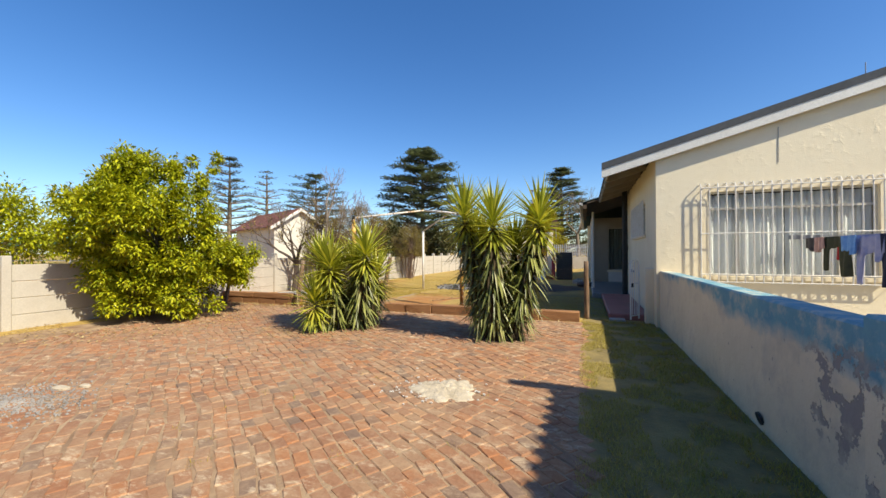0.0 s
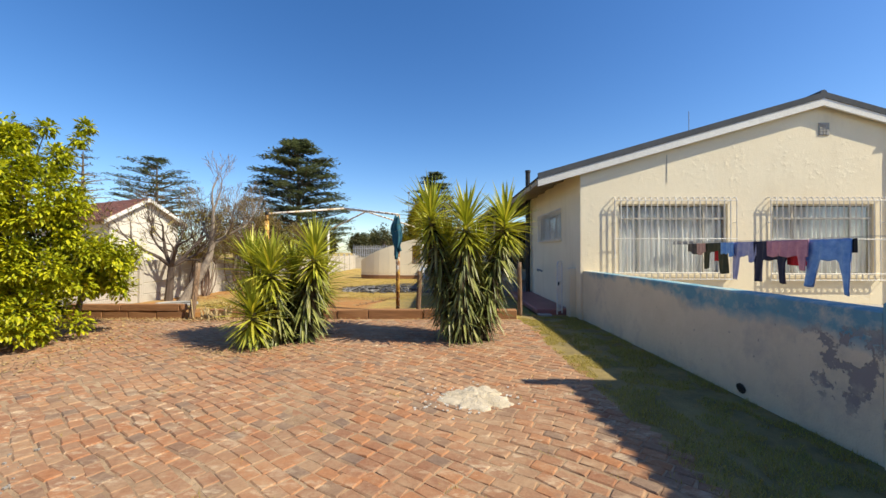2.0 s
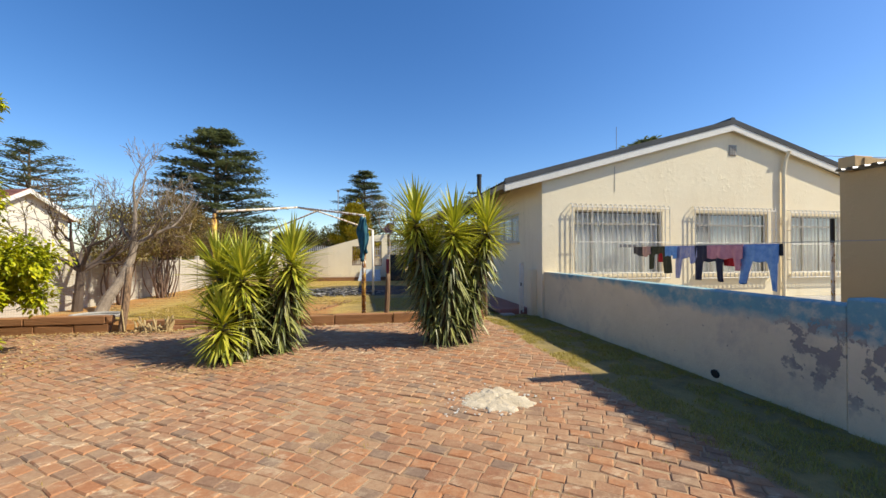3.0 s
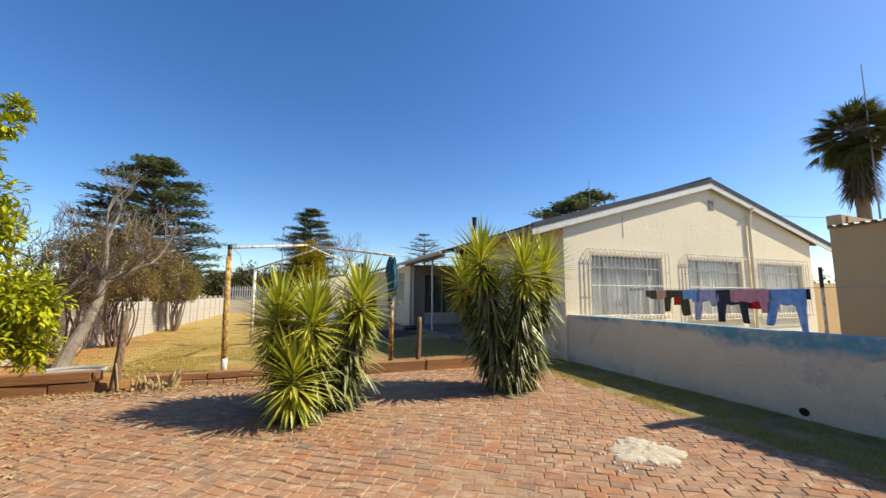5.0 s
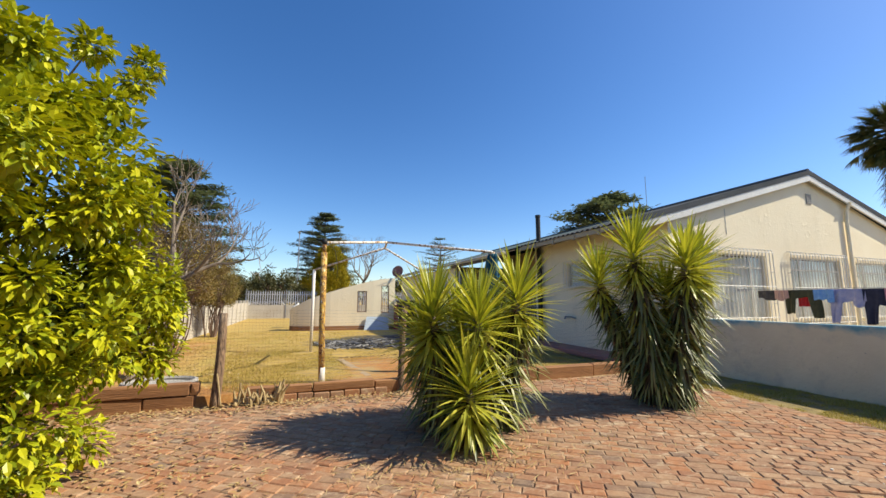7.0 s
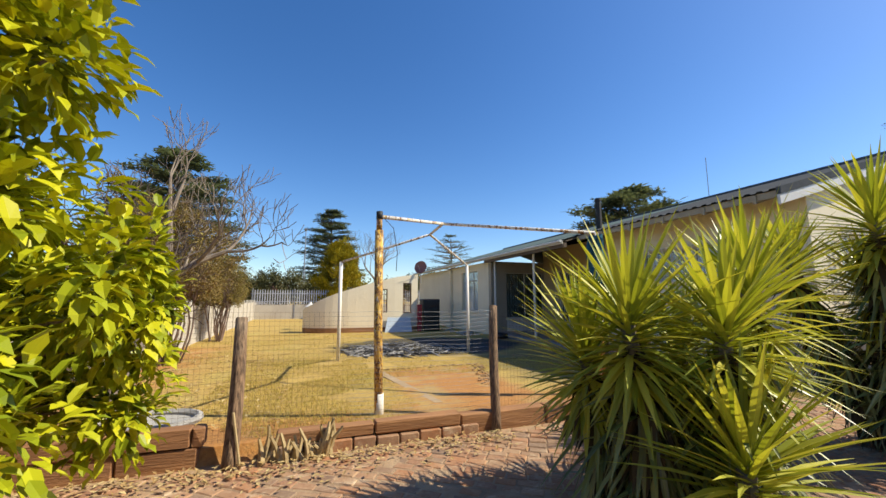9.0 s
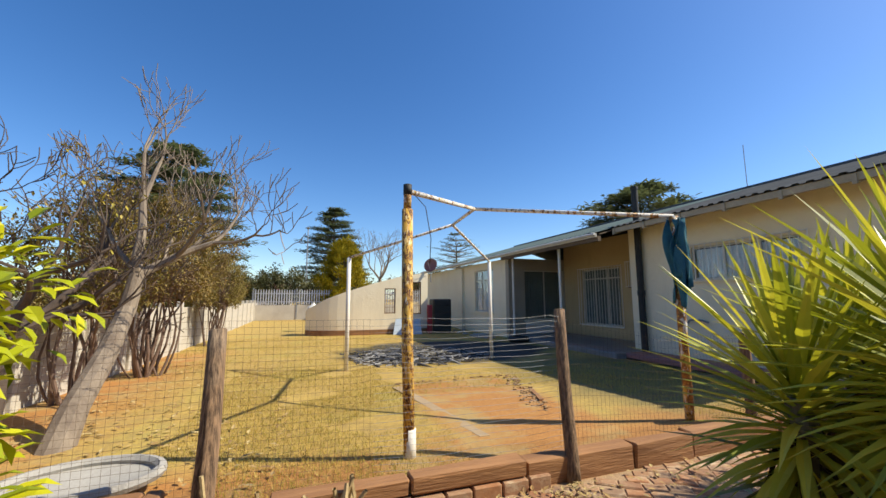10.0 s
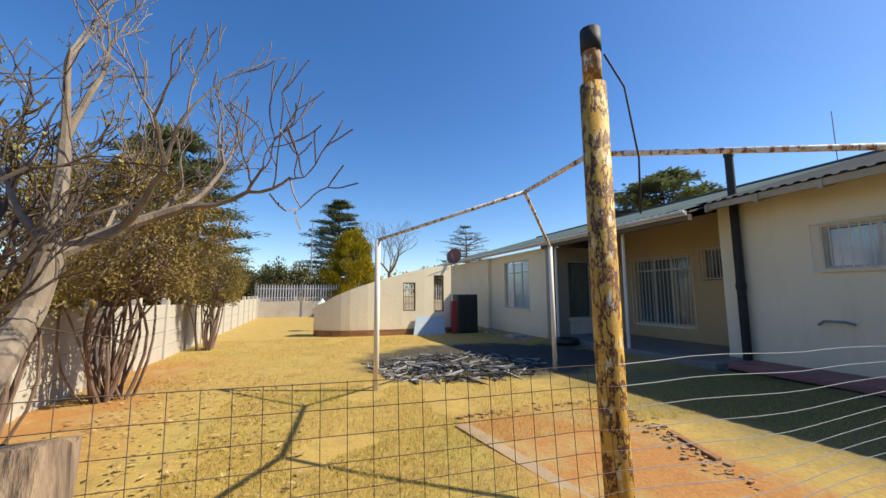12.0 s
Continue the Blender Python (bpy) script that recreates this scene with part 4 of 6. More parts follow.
def hanging_cloth():
    mat = plain("blue_green_shade_cloth", (0.02, 0.10, 0.15), (0.035, 0.16, 0.20), 0.9, 0, 9, 120, 0.5)
    m = Mesh()
    x0, y0 = -2.7, 8.4
    for s in range(5):
        w, top, low = rnd(0.05, 0.09), 2.24 - rnd(0, 0.06), rnd(1.15, 1.6)
        cx, cy, ph = x0 + rnd(-0.05, 0.07), y0 - 0.04 + rnd(-0.06, 0.06), rnd(0, 6)
        k = len(m.v)
        for i in range(13):
            t = i / 12
            z = top + (low - top) * t
            g = w * (0.55 + 0.6 * math.sin(math.pi * min(1, t * 1.15)))
            for j in range(5):
                q = (j - 2) / 2
                m.v.append((cx + (x0 - cx) * (1 - t) * 0.8 + q * g + 0.02 * math.sin(8 * t + ph), cy + 0.035 * math.sin(3 * q + 5 * t + ph), z + 0.03 * abs(q)))
        for i in range(12):
            for j in range(4):
                a = k + i * 5 + j
                m.f.append((a, a + 1, a + 6, a + 5))
    ob = solo("shade_cloth", m, mat, "torn blue-green cloth hanging from the pergola corner", "cloth", smooth=True)
    mod = ob.modifiers.new("thick", "SOLIDIFY")
    mod.thickness = 0.004


pergola()
hanging_cloth()


# ---- curved garden wall at the end of the lawn ----
def curved_wall():
    stations = [(-6.30, 22.3, 0.70), (-6.42, 22.05, 0.80), (-6.47, 21.85, 0.88), (-6.42, 21.65, 0.95), (-6.28, 21.48, 1.03), (-6.08, 21.33, 1.14), (-5.85, 21.22, 1.28), (-5.6, 21.13, 1.40), (-5.3, 21.05, 1.52), (-5.0, 21.0, 1.63),
                (-4.7, 20.96, 1.73), (-4.35, 20.94, 1.84), (-4.0, 20.93, 1.95), (-3.46, 20.92, 2.10), (-3.0, 20.92, 2.22), (-2.67, 20.92, 2.30), (-2.3, 20.94, 2.37), (-1.9, 20.96, 2.42), (-1.6, 20.98, 2.45)]
    openings = {13: (0.76, 1.78), 16: (0.72, 2.06)}
    w = new("wall_curved")
    tagged(w, "curved cream garden wall sweeping up towards the house", "", "", "structure")
    m, base = Mesh(), Mesh()
    for i in range(len(stations) - 1):
        (x0, y0, h0), (x1, y1, h1) = stations[i], stations[i + 1]
        d = Vector((x1 - x0, y1 - y0, 0)).normalized()
        n = Vector((-d.y, d.x, 0)) * 0.2

        def slab(za0, za1, zb0, zb1):
            q = [(x0, y0, za0), (x1, y1, za0), (x1, y1, zb1), (x0, y0, zb0)]
            m.prism(q, n)

        if i in openings:
            lo, hi = openings[i]
            slab(-0.15, -0.15, lo, lo)
            q = [(x0, y0, hi), (x1, y1, hi), (x1, y1, h1), (x0, y0, h0)]
            m.prism(q, n)
        else:
            slab(-0.15, -0.15, h0, h1)
        base.prism([(x0, y0 - 0.03, -0.15), (x1, y1 - 0.03, -0.15), (x1, y1 - 0.03, 0.13), (x0, y0 - 0.03, 0.13)], (0, 0.028, 0))
    part("wall_body", m, M_WALL, w)
    part("plinth", base, M_SLEEPER, w, "dark damp-stained brick foot")
    for i, (lo, hi) in openings.items():
        (x0, y0, _), (x1, y1, _) = stations[i], stations[i + 1]
        m = Mesh()
        t = 0.04
        y = (y0 + y1) / 2 + 0.03
        m.box((x0, y, lo), (x0 + t, y + 0.06, hi))
        m.box((x1 - t, y, lo), (x1, y + 0.06, hi))
        m.box((x0 + t, y, lo), (x1 - t, y + 0.06, lo + t))
        m.box((x0 + t, y, hi - t), (x1 - t, y + 0.06, hi))
        for k in range(1, 4):
            xx = x0 + (x1 - x0) * k / 4
            m.tube([(xx, y + 0.03, lo), (xx, y + 0.03, hi)], 0.008, 5)
        for k in range(1, 4):
            zz = lo + (hi - lo) * k / 4
            m.tube([(x0, y + 0.03, zz), (x1, y + 0.03, zz)], 0.008, 5)
        part("window_frame", m, M_BROWNFRAME, w, "brown barred opening")
    # things leaning and standing by it
    m = Mesh()
    m.prism([(-3.15, 20.62, -0.08), (-1.95, 20.62, -0.08), (-1.98, 20.84, 0.52), (-3.0, 20.84, 0.55)], (0, 0.025, 0.0))
    solo("board", m, plain("pale_blue_board", (0.50, 0.58, 0.66), (0.42, 0.50, 0.58), 0.6), "pale blue board leaning against the curved wall", "board")
    c = thing("cabinet", "black plastic cabinet standing by the house", "cabinet", (-1.05, 21.0, -0.08))
    m = Mesh()
    m.box((-0.38, -0.3, 0.0), (0.42, 0.3, 1.42), 0.03)
    part("body", m, M_BLACK, c)
    for k in range(5):
        m = Mesh()
        m.box((-0.34, -0.325, 0.06 + 0.27 * k), (0.38, -0.302, 0.29 + 0.27 * k), 0.008)
        part("drawer", m, M_BLACK, c)
    m = Mesh()
    m.box((-1.66, 20.7, -0.1), (-1.48, 20.88, 1.1), 0.01)
    solo("crate", m, plain("red_plastic", (0.40, 0.03, 0.04), (0.3, 0.03, 0.04), 0.5), "narrow red plastic crate beside the black cabinet", "crate")
    # satellite dish on the wall end
    s = thing("satellite_dish", "reddish-brown satellite dish on a bracket at the wall end", "satellite dish", (-1.5, 20.9, 2.35))
    m = Mesh()
    rings, seg, ax = 5, 20, Vector((-0.62, -0.72, 0.25)).normalized()
    up = ax.orthogonal().normalized()
    side = ax.cross(up)
    ctr = Vector((0.02, 0.0, 0.42))
    for back in (0.0, -0.012):
        k = len(m.v)
        for r in range(rings + 1):
            for j in range(seg):
                t = 2 * math.pi * j / seg
                rr = 0.30 * r / rings
                m.v.append(tuple(ctr + (up * math.cos(t) + side * math.sin(t)) * rr + ax * (rr * rr * 0.7 + back)))
        for r in range(rings):
            for j in range(seg):
                q = (j + 1) % seg
                m.f.append((k + r * seg + j, k + r * seg + q, k + (r + 1) * seg + q, k + (r + 1) * seg + j))
    part("dish", m, plain("rusty_red_enamel", (0.30, 0.12, 0.09), (0.22, 0.08, 0.06), 0.5), s, smooth=True)
    m = Mesh()
    m.tube([(0.05, 0.1, -0.3), (0.05, 0.1, 0.3), tuple(ctr)], 0.02, 8)
    m.tube([tuple(ctr - Vector((0, 0, 0.25))), tuple(ctr + ax * 0.38)], 0.01, 6)
    part("bracket", m, M_GREYPAINT, s)


curved_wall()


# ---- laundry ----
def laundry():
    line = thing("washing_line", "twin wire washing line strung from the house wall", "washing line", (2.75, 7.4, 0.32))
    O = Vector((2.75, 7.4, 0.32))
    for dx in (0.0, 0.3):
        m = Mesh()
        pts = [(3.2 + dx + 0.6 * max(0.0, (i - 9) / 3), 7.895 - 5.29 * i / 12, 1.61 - 0.02 * math.sin(math.pi * i / 12)) for i in range(13)]
        m.tube(pts, 0.003, 4)
        part("wire", shifted(m, O), M_GREYPAINT, line)
    m = Mesh()
    m.box((3.15, 7.86, 1.57), (3.55, 7.896, 1.64), 0.005)
    part("bracket", shifted(m, O), M_GREYPAINT, line)

    def fabric(name, a, b, rough=0.9):
        return plain(name, a, b, rough, 0, 9, 160, 0.4, 0.003)

    def garment(name, label, category, y0, y1, legs, mat, top=1.575, waist=0.22, leg=0.5, x=3.2, spread=0.0):
        """Cloth hung over the wire: a waist part, then legs or sleeves, each (centre 0..1, width, length)."""
        y0, y1 = (7.48 - 0.96 * (7.42 - q) for q in (y0, y1))
        waist *= 0.95
        legs = [(c, wd, 0.92 * ln, dr) for c, wd, ln, dr in legs]
        m = Mesh()
        w, cols, rows = y0 - y1, 36, 14
        longest = max([q[2] for q in legs], default=0.0)
        index = {}
        for j in range(cols + 1):
            s = j / cols
            mine = [q for q in legs if q[0] - q[1] / 2 <= s <= q[0] + q[1] / 2]
            length = waist + (mine[0][2] if mine else 0.0) + 0.012 * math.sin(s * 17 + y0)
            for i in range(rows + 1):
                z = i / rows * (waist + longest)
                if z > length + 1e-6:
                    if z - (waist + longest) / rows > length:
                        break
                    z = length
                below = max(0.0, z - waist)
                f = s
                if mine:
                    c, wd, ln, drift = mine[0]
                    f = c + (s - c) * (1 - 0.3 * below / max(ln, 0.01)) + drift * below / max(ln, 0.01)
                fold = 0.022 * math.sin(s * 13 + y0) + 0.014 * math.sin(s * 29 + y0 * 2 + z * 6)
                index[i, j] = len(m.v)
                m.v.append((x + fold * (0.4 + 1.5 * z), y0 - w * f, top - z))
        for i in range(rows):
            for j in range(cols):
                q = [(i, j), (i, j + 1), (i + 1, j + 1), (i + 1, j)]
                if all(k in index for k in q):
                    m.f.append(tuple(index[k] for k in q))
        ob = solo(name, m, mat, label, category, group="laundry on the line", smooth=True)
        mod = ob.modifiers.new("thick", "SOLIDIFY")
        mod.thickness = 0.012
        return ob

    garment("shirt", "black and white patterned shirt bunched on the washing line", "shirt", 7.42, 6.86, [(0.35, 0.5, 0.07, 0.1)], fabric("black_white_cotton", (0.015, 0.015, 0.02), (0.13, 0.11, 0.10)), waist=0.15)
    garment("top", "pale pink top hung on the washing line", "top", 7.08, 6.84, [(0.5, 0.5, 0.05, 0.0)], fabric("pale_pink_cotton", (0.62, 0.38, 0.30), (0.48, 0.28, 0.24)), waist=0.18, x=3.16)
    garment("trousers", "dark olive trousers hanging from the washing line", "trousers", 6.92, 6.32, [(0.17, 0.34, 0.34, -0.03), (0.83, 0.34, 0.42, 0.06)], fabric("olive_cotton", (0.03, 0.035, 0.015), (0.065, 0.06, 0.03)), waist=0.16, x=3.19)
    garment("vest", "bright red vest hanging on the washing line", "vest", 6.72, 6.46, [], fabric("red_cotton", (0.50, 0.02, 0.025), (0.35, 0.015, 0.02)), waist=0.34, x=3.25)
    garment("shorts", "mid-blue shorts hanging on the washing line", "shorts", 6.42, 6.1, [(0.8, 0.4, 0.06, 0.0)], fabric("mid_blue_cotton", (0.09, 0.24, 0.60), (0.22, 0.40, 0.70)), waist=0.2, x=3.15)
    garment("jeans", "faded lilac-blue jeans hanging from the washing line", "jeans", 6.22, 5.68, [(0.22, 0.34, 0.42, -0.08), (0.8, 0.36, 0.1, 0.0)], fabric("lilac_denim", (0.22, 0.24, 0.46), (0.42, 0.40, 0.54)), waist=0.24, x=3.2)
    garment("trousers", "navy trousers hanging from the washing line", "trousers", 5.72, 5.12, [(0.17, 0.34, 0.36, -0.02), (0.83, 0.3, 0.36, 0.06)], fabric("navy_cotton", (0.010, 0.012, 0.035), (0.03, 0.03, 0.06)), waist=0.3, x=3.19)
    garment("blouse", "dusty pink blouse hanging on the washing line", "blouse", 5.42, 4.76, [(0.86, 0.22, 0.2, 0.03)], fabric("dusty_pink_cotton", (0.60, 0.28, 0.33), (0.44, 0.18, 0.25)), waist=0.24, x=3.16)
    garment("vest", "red vest hanging behind the pink blouse", "vest", 5.18, 4.86, [], fabric("red_jersey", (0.55, 0.02, 0.03), (0.4, 0.015, 0.025)), waist=0.37, x=3.25)
    garment("jeans", "bright blue jeans hanging from the washing line", "jeans", 4.86, 4.24, [(0.2, 0.34, 0.38, -0.1), (0.83, 0.32, 0.46, 0.08)], fabric("blue_denim", (0.10, 0.24, 0.56), (0.26, 0.42, 0.72)), waist=0.28, x=3.2)
    garment("sock", "dark sock pegged at the end of the washing line", "sock", 4.30, 4.20, [], fabric("black_wool", (0.012, 0.012, 0.016), (0.03, 0.03, 0.035)), waist=0.18, x=3.22)
    # far pole with a dark cap
    p = thing("steel_pole", "pale steel pole with a dark rusted top in the yard", "pole", (5.38, 5.22, 0.32))
    m = Mesh()
    m.tube([(0, 0, 0), (0, 0, 1.32)], 0.028, 10)
    part("shaft", m, M_RUSTBAR, p)
    m = Mesh()
    m.tube([(0, 0, 1.3), (0, 0, 1.72)], 0.032, 10)
    part("cap", m, M_PIPE, p)


laundry()


# ---- plants ----
def leaf(m, base, d, up, length, width, cup=0.15, oval=False):
    """A small leaf folded along its rib: two faces, or six where its oval outline shows."""
    d = d.normalized()
    s = d.cross(up)
    if s.length < 1e-3:
        s = d.orthogonal()
    s.normalize()
    n = s.cross(d)
    k = len(m.v)
    b, t = base, base + d * length
    if oval:
        lift, drop = n * cup * width, -n * 0.12 * length
        p, q = base + d * length * 0.28, base + d * length * 0.68
        t = t + drop
        m.v += [tuple(b), tuple(p + s * width * 0.46 + lift), tuple(q + s * width * 0.42 + lift), tuple(t), tuple(q - s * width * 0.42 + lift), tuple(p - s * width * 0.46 + lift), tuple(p), tuple(q)]
        m.f += [(k, k + 6, k + 1), (k + 1, k + 6, k + 7, k + 2), (k + 2, k + 7, k + 3), (k, k + 5, k + 6), (k + 5, k + 4, k + 7, k + 6), (k + 4, k + 3, k + 7)]
        return
    mid = base + d * length * 0.45
    m.v += [tuple(b), tuple(mid + s * width / 2 + n * cup * width), tuple(t), tuple(mid - s * width / 2 + n * cup * width)]
    m.f += [(k, k + 1, k + 2), (k, k + 2, k + 3)]


def blade(m, base, d, length, width, bend, steps=4):
    """A long stiff sword leaf that bends under its weight."""
    d = d.normalized()
    s = d.cross(Vector((0, 0, 1)))
    if s.length < 0.05:
        s = Vector((rnd(-1, 1), rnd(-1, 1), 0))
    s.normalize()
    p, k, dd = base.copy(), len(m.v), d.copy()
    for i in range(steps + 1):
        t = i / steps
        w = width * (0.75 + 0.5 * t if t < 0.5 else (1 - t) * 2.0)
        n = s.cross(dd).normalized()
        if i == steps:
            m.v.append(tuple(p))
        else:
            m.v += [tuple(p + s * w / 2 + n * w * 0.18), tuple(p), tuple(p - s * w / 2 + n * w * 0.18)]
        p = p + dd * (length / steps)
        dd = (dd + Vector((0, 0, -bend / steps))).normalized()
    for i in range(steps - 1):
        a = k + 3 * i
        m.f += [(a, a + 1, a + 4, a + 3), (a + 1, a + 2, a + 5, a + 4)]
    a, e = k + 3 * (steps - 1), k + 3 * steps
    m.f += [(a, a + 1, e), (a + 1, a + 2, e)]


def turned(az, el):
    return Vector((math.cos(az) * math.cos(el), math.sin(az) * math.cos(el), math.sin(el)))


def yucca(name_label, origin, stems):
    """A clump of yuccas; stems: foot x, y, head x, y, z, leaf length, how far down the stem leaves grow."""
    y = thing("yucca", name_label, "yucca", origin, group="yuccas on the paving")
    single = 0
    for fx, fy, hx, hy, hz, ln, skirt in stems:
        foot, head = Vector((fx, fy, 0)), Vector((hx, hy, hz))
        m = Mesh()
        pts = [tuple(foot.lerp(head, t) + Vector((0.02 * math.sin(4 * t), 0, 0))) for t in (0, 0.25, 0.5, 0.75, 1)]
        m.tube(pts, [0.085, 0.065, 0.055, 0.05, 0.04], 8)
        part("stem", m, M_BARK, y)
        fresh, old = Mesh(), Mesh()
        n = 165
        for i in range(n):
            t = i / n
            az = i * 2.39996 + rnd(-0.15, 0.15)
            el = radians(80 - 122 * t ** 0.8 + rnd(-9, 9))
            b = head + Vector((0, 0, 0.10 - 0.42 * t))
            into = Mesh() if single < 300 and i % 4 == 0 else fresh
            blade(into, b + turned(az, 0) * 0.025, turned(az, el), 0.98 * ln * rnd(0.78, 1.08) * (0.72 + 0.4 * math.sin(math.pi * min(1, t + 0.25))), rnd(0.034, 0.046), 0.12 + 0.55 * t * rnd(0.5, 1.2))
            if into is not fresh:
                part("leaf", into, M_YUCCALEAF, y)
                single += 1
        tagged(part("rosette", fresh, M_YUCCA, y, "green sword-shaped leaves"), kind="stuff")
        low = max(0.06, hz - skirt)
        rows = int((hz - 0.25 - low) / 0.0058)
        for i in range(max(rows, 0)):
            z = hz - 0.25 - (hz - 0.25 - low) * i / rows
            t = z / hz
            az = i * 2.39996 + rnd(-0.3, 0.3)
            el = radians(rnd(-72, -28) if rng.random() < 0.75 else rnd(-28, 14))
            b = foot.lerp(head, t)
            blade(old, b + turned(az, 0) * 0.04, turned(az, el), 1.08 * ln * rnd(0.6, 0.95), rnd(0.034, 0.046), rnd(0.15, 0.7), 3)
        tagged(part("skirt", old, M_YUCCASKIRT, y, "drooping older leaves, some toned dark for shade"), kind="stuff")
        # near-black leaves added round the stem to darken the gaps like shade
        dead = Mesh()
        for i in range(int(hz * 90)):
            z = 0.1 + (hz - 0.2) * i / (hz * 90)
            az = i * 2.39996
            blade(dead, foot.lerp(head, z / hz) + turned(az, 0) * 0.03, turned(az, radians(rnd(-80, -45))), rnd(0.22, 0.42), rnd(0.05, 0.07), 0.5, 2)
        tagged(part("dead_leaves", dead, M_GAPSHADE, y, "near-black leaf core put in as shade between leaves"), kind="stuff")


M_GAPSHADE = leaf_mat("gap_shade_leaf", ((0.05, 0.04, 0.02), (0.085, 0.065, 0.035), (0.035, 0.03, 0.018)), 0.0, 0.9)
# The skirt's darkest tones hold the shade below the leaf heads.
M_YUCCASKIRT = leaf_mat("shaded_older_yucca_leaf", ((0.07, 0.09, 0.02), (0.17, 0.19, 0.04), (0.32, 0.33, 0.09), (0.055, 0.075, 0.02), (0.38, 0.36, 0.13)), 0.08, 0.42, True, 0.5)
yucca("bushy green yucca clump with a small young head in front", (-4.25, 6.0, 0), [
    (-0.15, 0.0, -0.43, -0.06, 1.2, 0.6, 1.15), (0.05, -0.15, -0.03, -0.33, 1.17, 0.58, 1.1), (0.3, 0.0, 0.57, -0.1, 1.38, 0.6, 1.3), (-0.1, -0.36, -0.22, -0.5, 0.55, 0.58, 0.5), (0.3, 0.3, 0.5, 0.38, 0.95, 0.56, 0.85), (-0.2, 0.3, -0.4, 0.36, 0.98, 0.58, 0.9), (0.05, 0.3, 0.05, 0.36, 1.1, 0.56, 1.0)])
yucca("tall green yucca clump with heavy leaf skirts", (-1.3, 6.05, 0), [
    (-0.15, 0.0, -0.55, -0.08, 2.0, 0.62, 1.7), (-0.05, -0.1, 0.0, -0.4, 1.86, 0.58, 1.6), (-0.1, 0.2, -0.58, 0.55, 1.68, 0.56, 1.2), (0.2, 0.0, 0.64, -0.05, 1.9, 0.6, 1.6), (0.1, 0.1, 0.24, 0.12, 1.4, 0.56, 1.25), (-0.1, 0.05, -0.28, 0.1, 1.45, 0.56, 1.25)])


def crown(m, centre, radius, count, size, keep=None, flat=0.8, clumps=60, ratio=0.5, small=0.16, large=0.34):
    """Leaves in many small clumps over a lumpy outline."""
    centre = Vector(centre)
    cl = []
    for _ in range(clumps):
        d = Vector((rng.gauss(0, 1), rng.gauss(0, 1), rng.gauss(0, 1))).normalized()
        r = radius * (0.55 + 0.45 * rng.random() ** 0.5) * (0.86 + 0.3 * noise.noise(d * 1.7 + centre))
        p = centre + Vector((d.x * r, d.y * r, d.z * r * flat))
        if keep is None or keep(p):
            cl.append((p, rnd(small, large) * radius))
    for i in range(count):
        c, r = cl[i % len(cl)]
        d = Vector((rng.gauss(0, 1), rng.gauss(0, 1), rng.gauss(0, 1)))
        d.normalize()
        b = c + d * r * rng.random() ** 0.6
        dd = (d + Vector((rnd(-0.7, 0.7), rnd(-0.7, 0.7), rnd(-0.9, 0.5)))).normalized()
        s = size * rnd(0.7, 1.25)
        leaf(m, b, dd, Vector((rnd(-0.3, 0.3), rnd(-0.3, 0.3), 1)), s, s * ratio)
    return cl


def limb(m, a, b, r0, r1, bend=0.12, steps=4, seg=6):
    a, b = Vector(a), Vector(b)
    off = Vector((rnd(-1, 1), rnd(-1, 1), rnd(-0.5, 0.5))) * (b - a).length * bend
    pts, rad = [], []
    for i in range(steps + 1):
        t = i / steps
        pts.append(a.lerp(b, t) + off * math.sin(math.pi * t))
        rad.append(r0 + (r1 - r0) * t)
    m.tube(pts, rad, seg, False)
    return pts


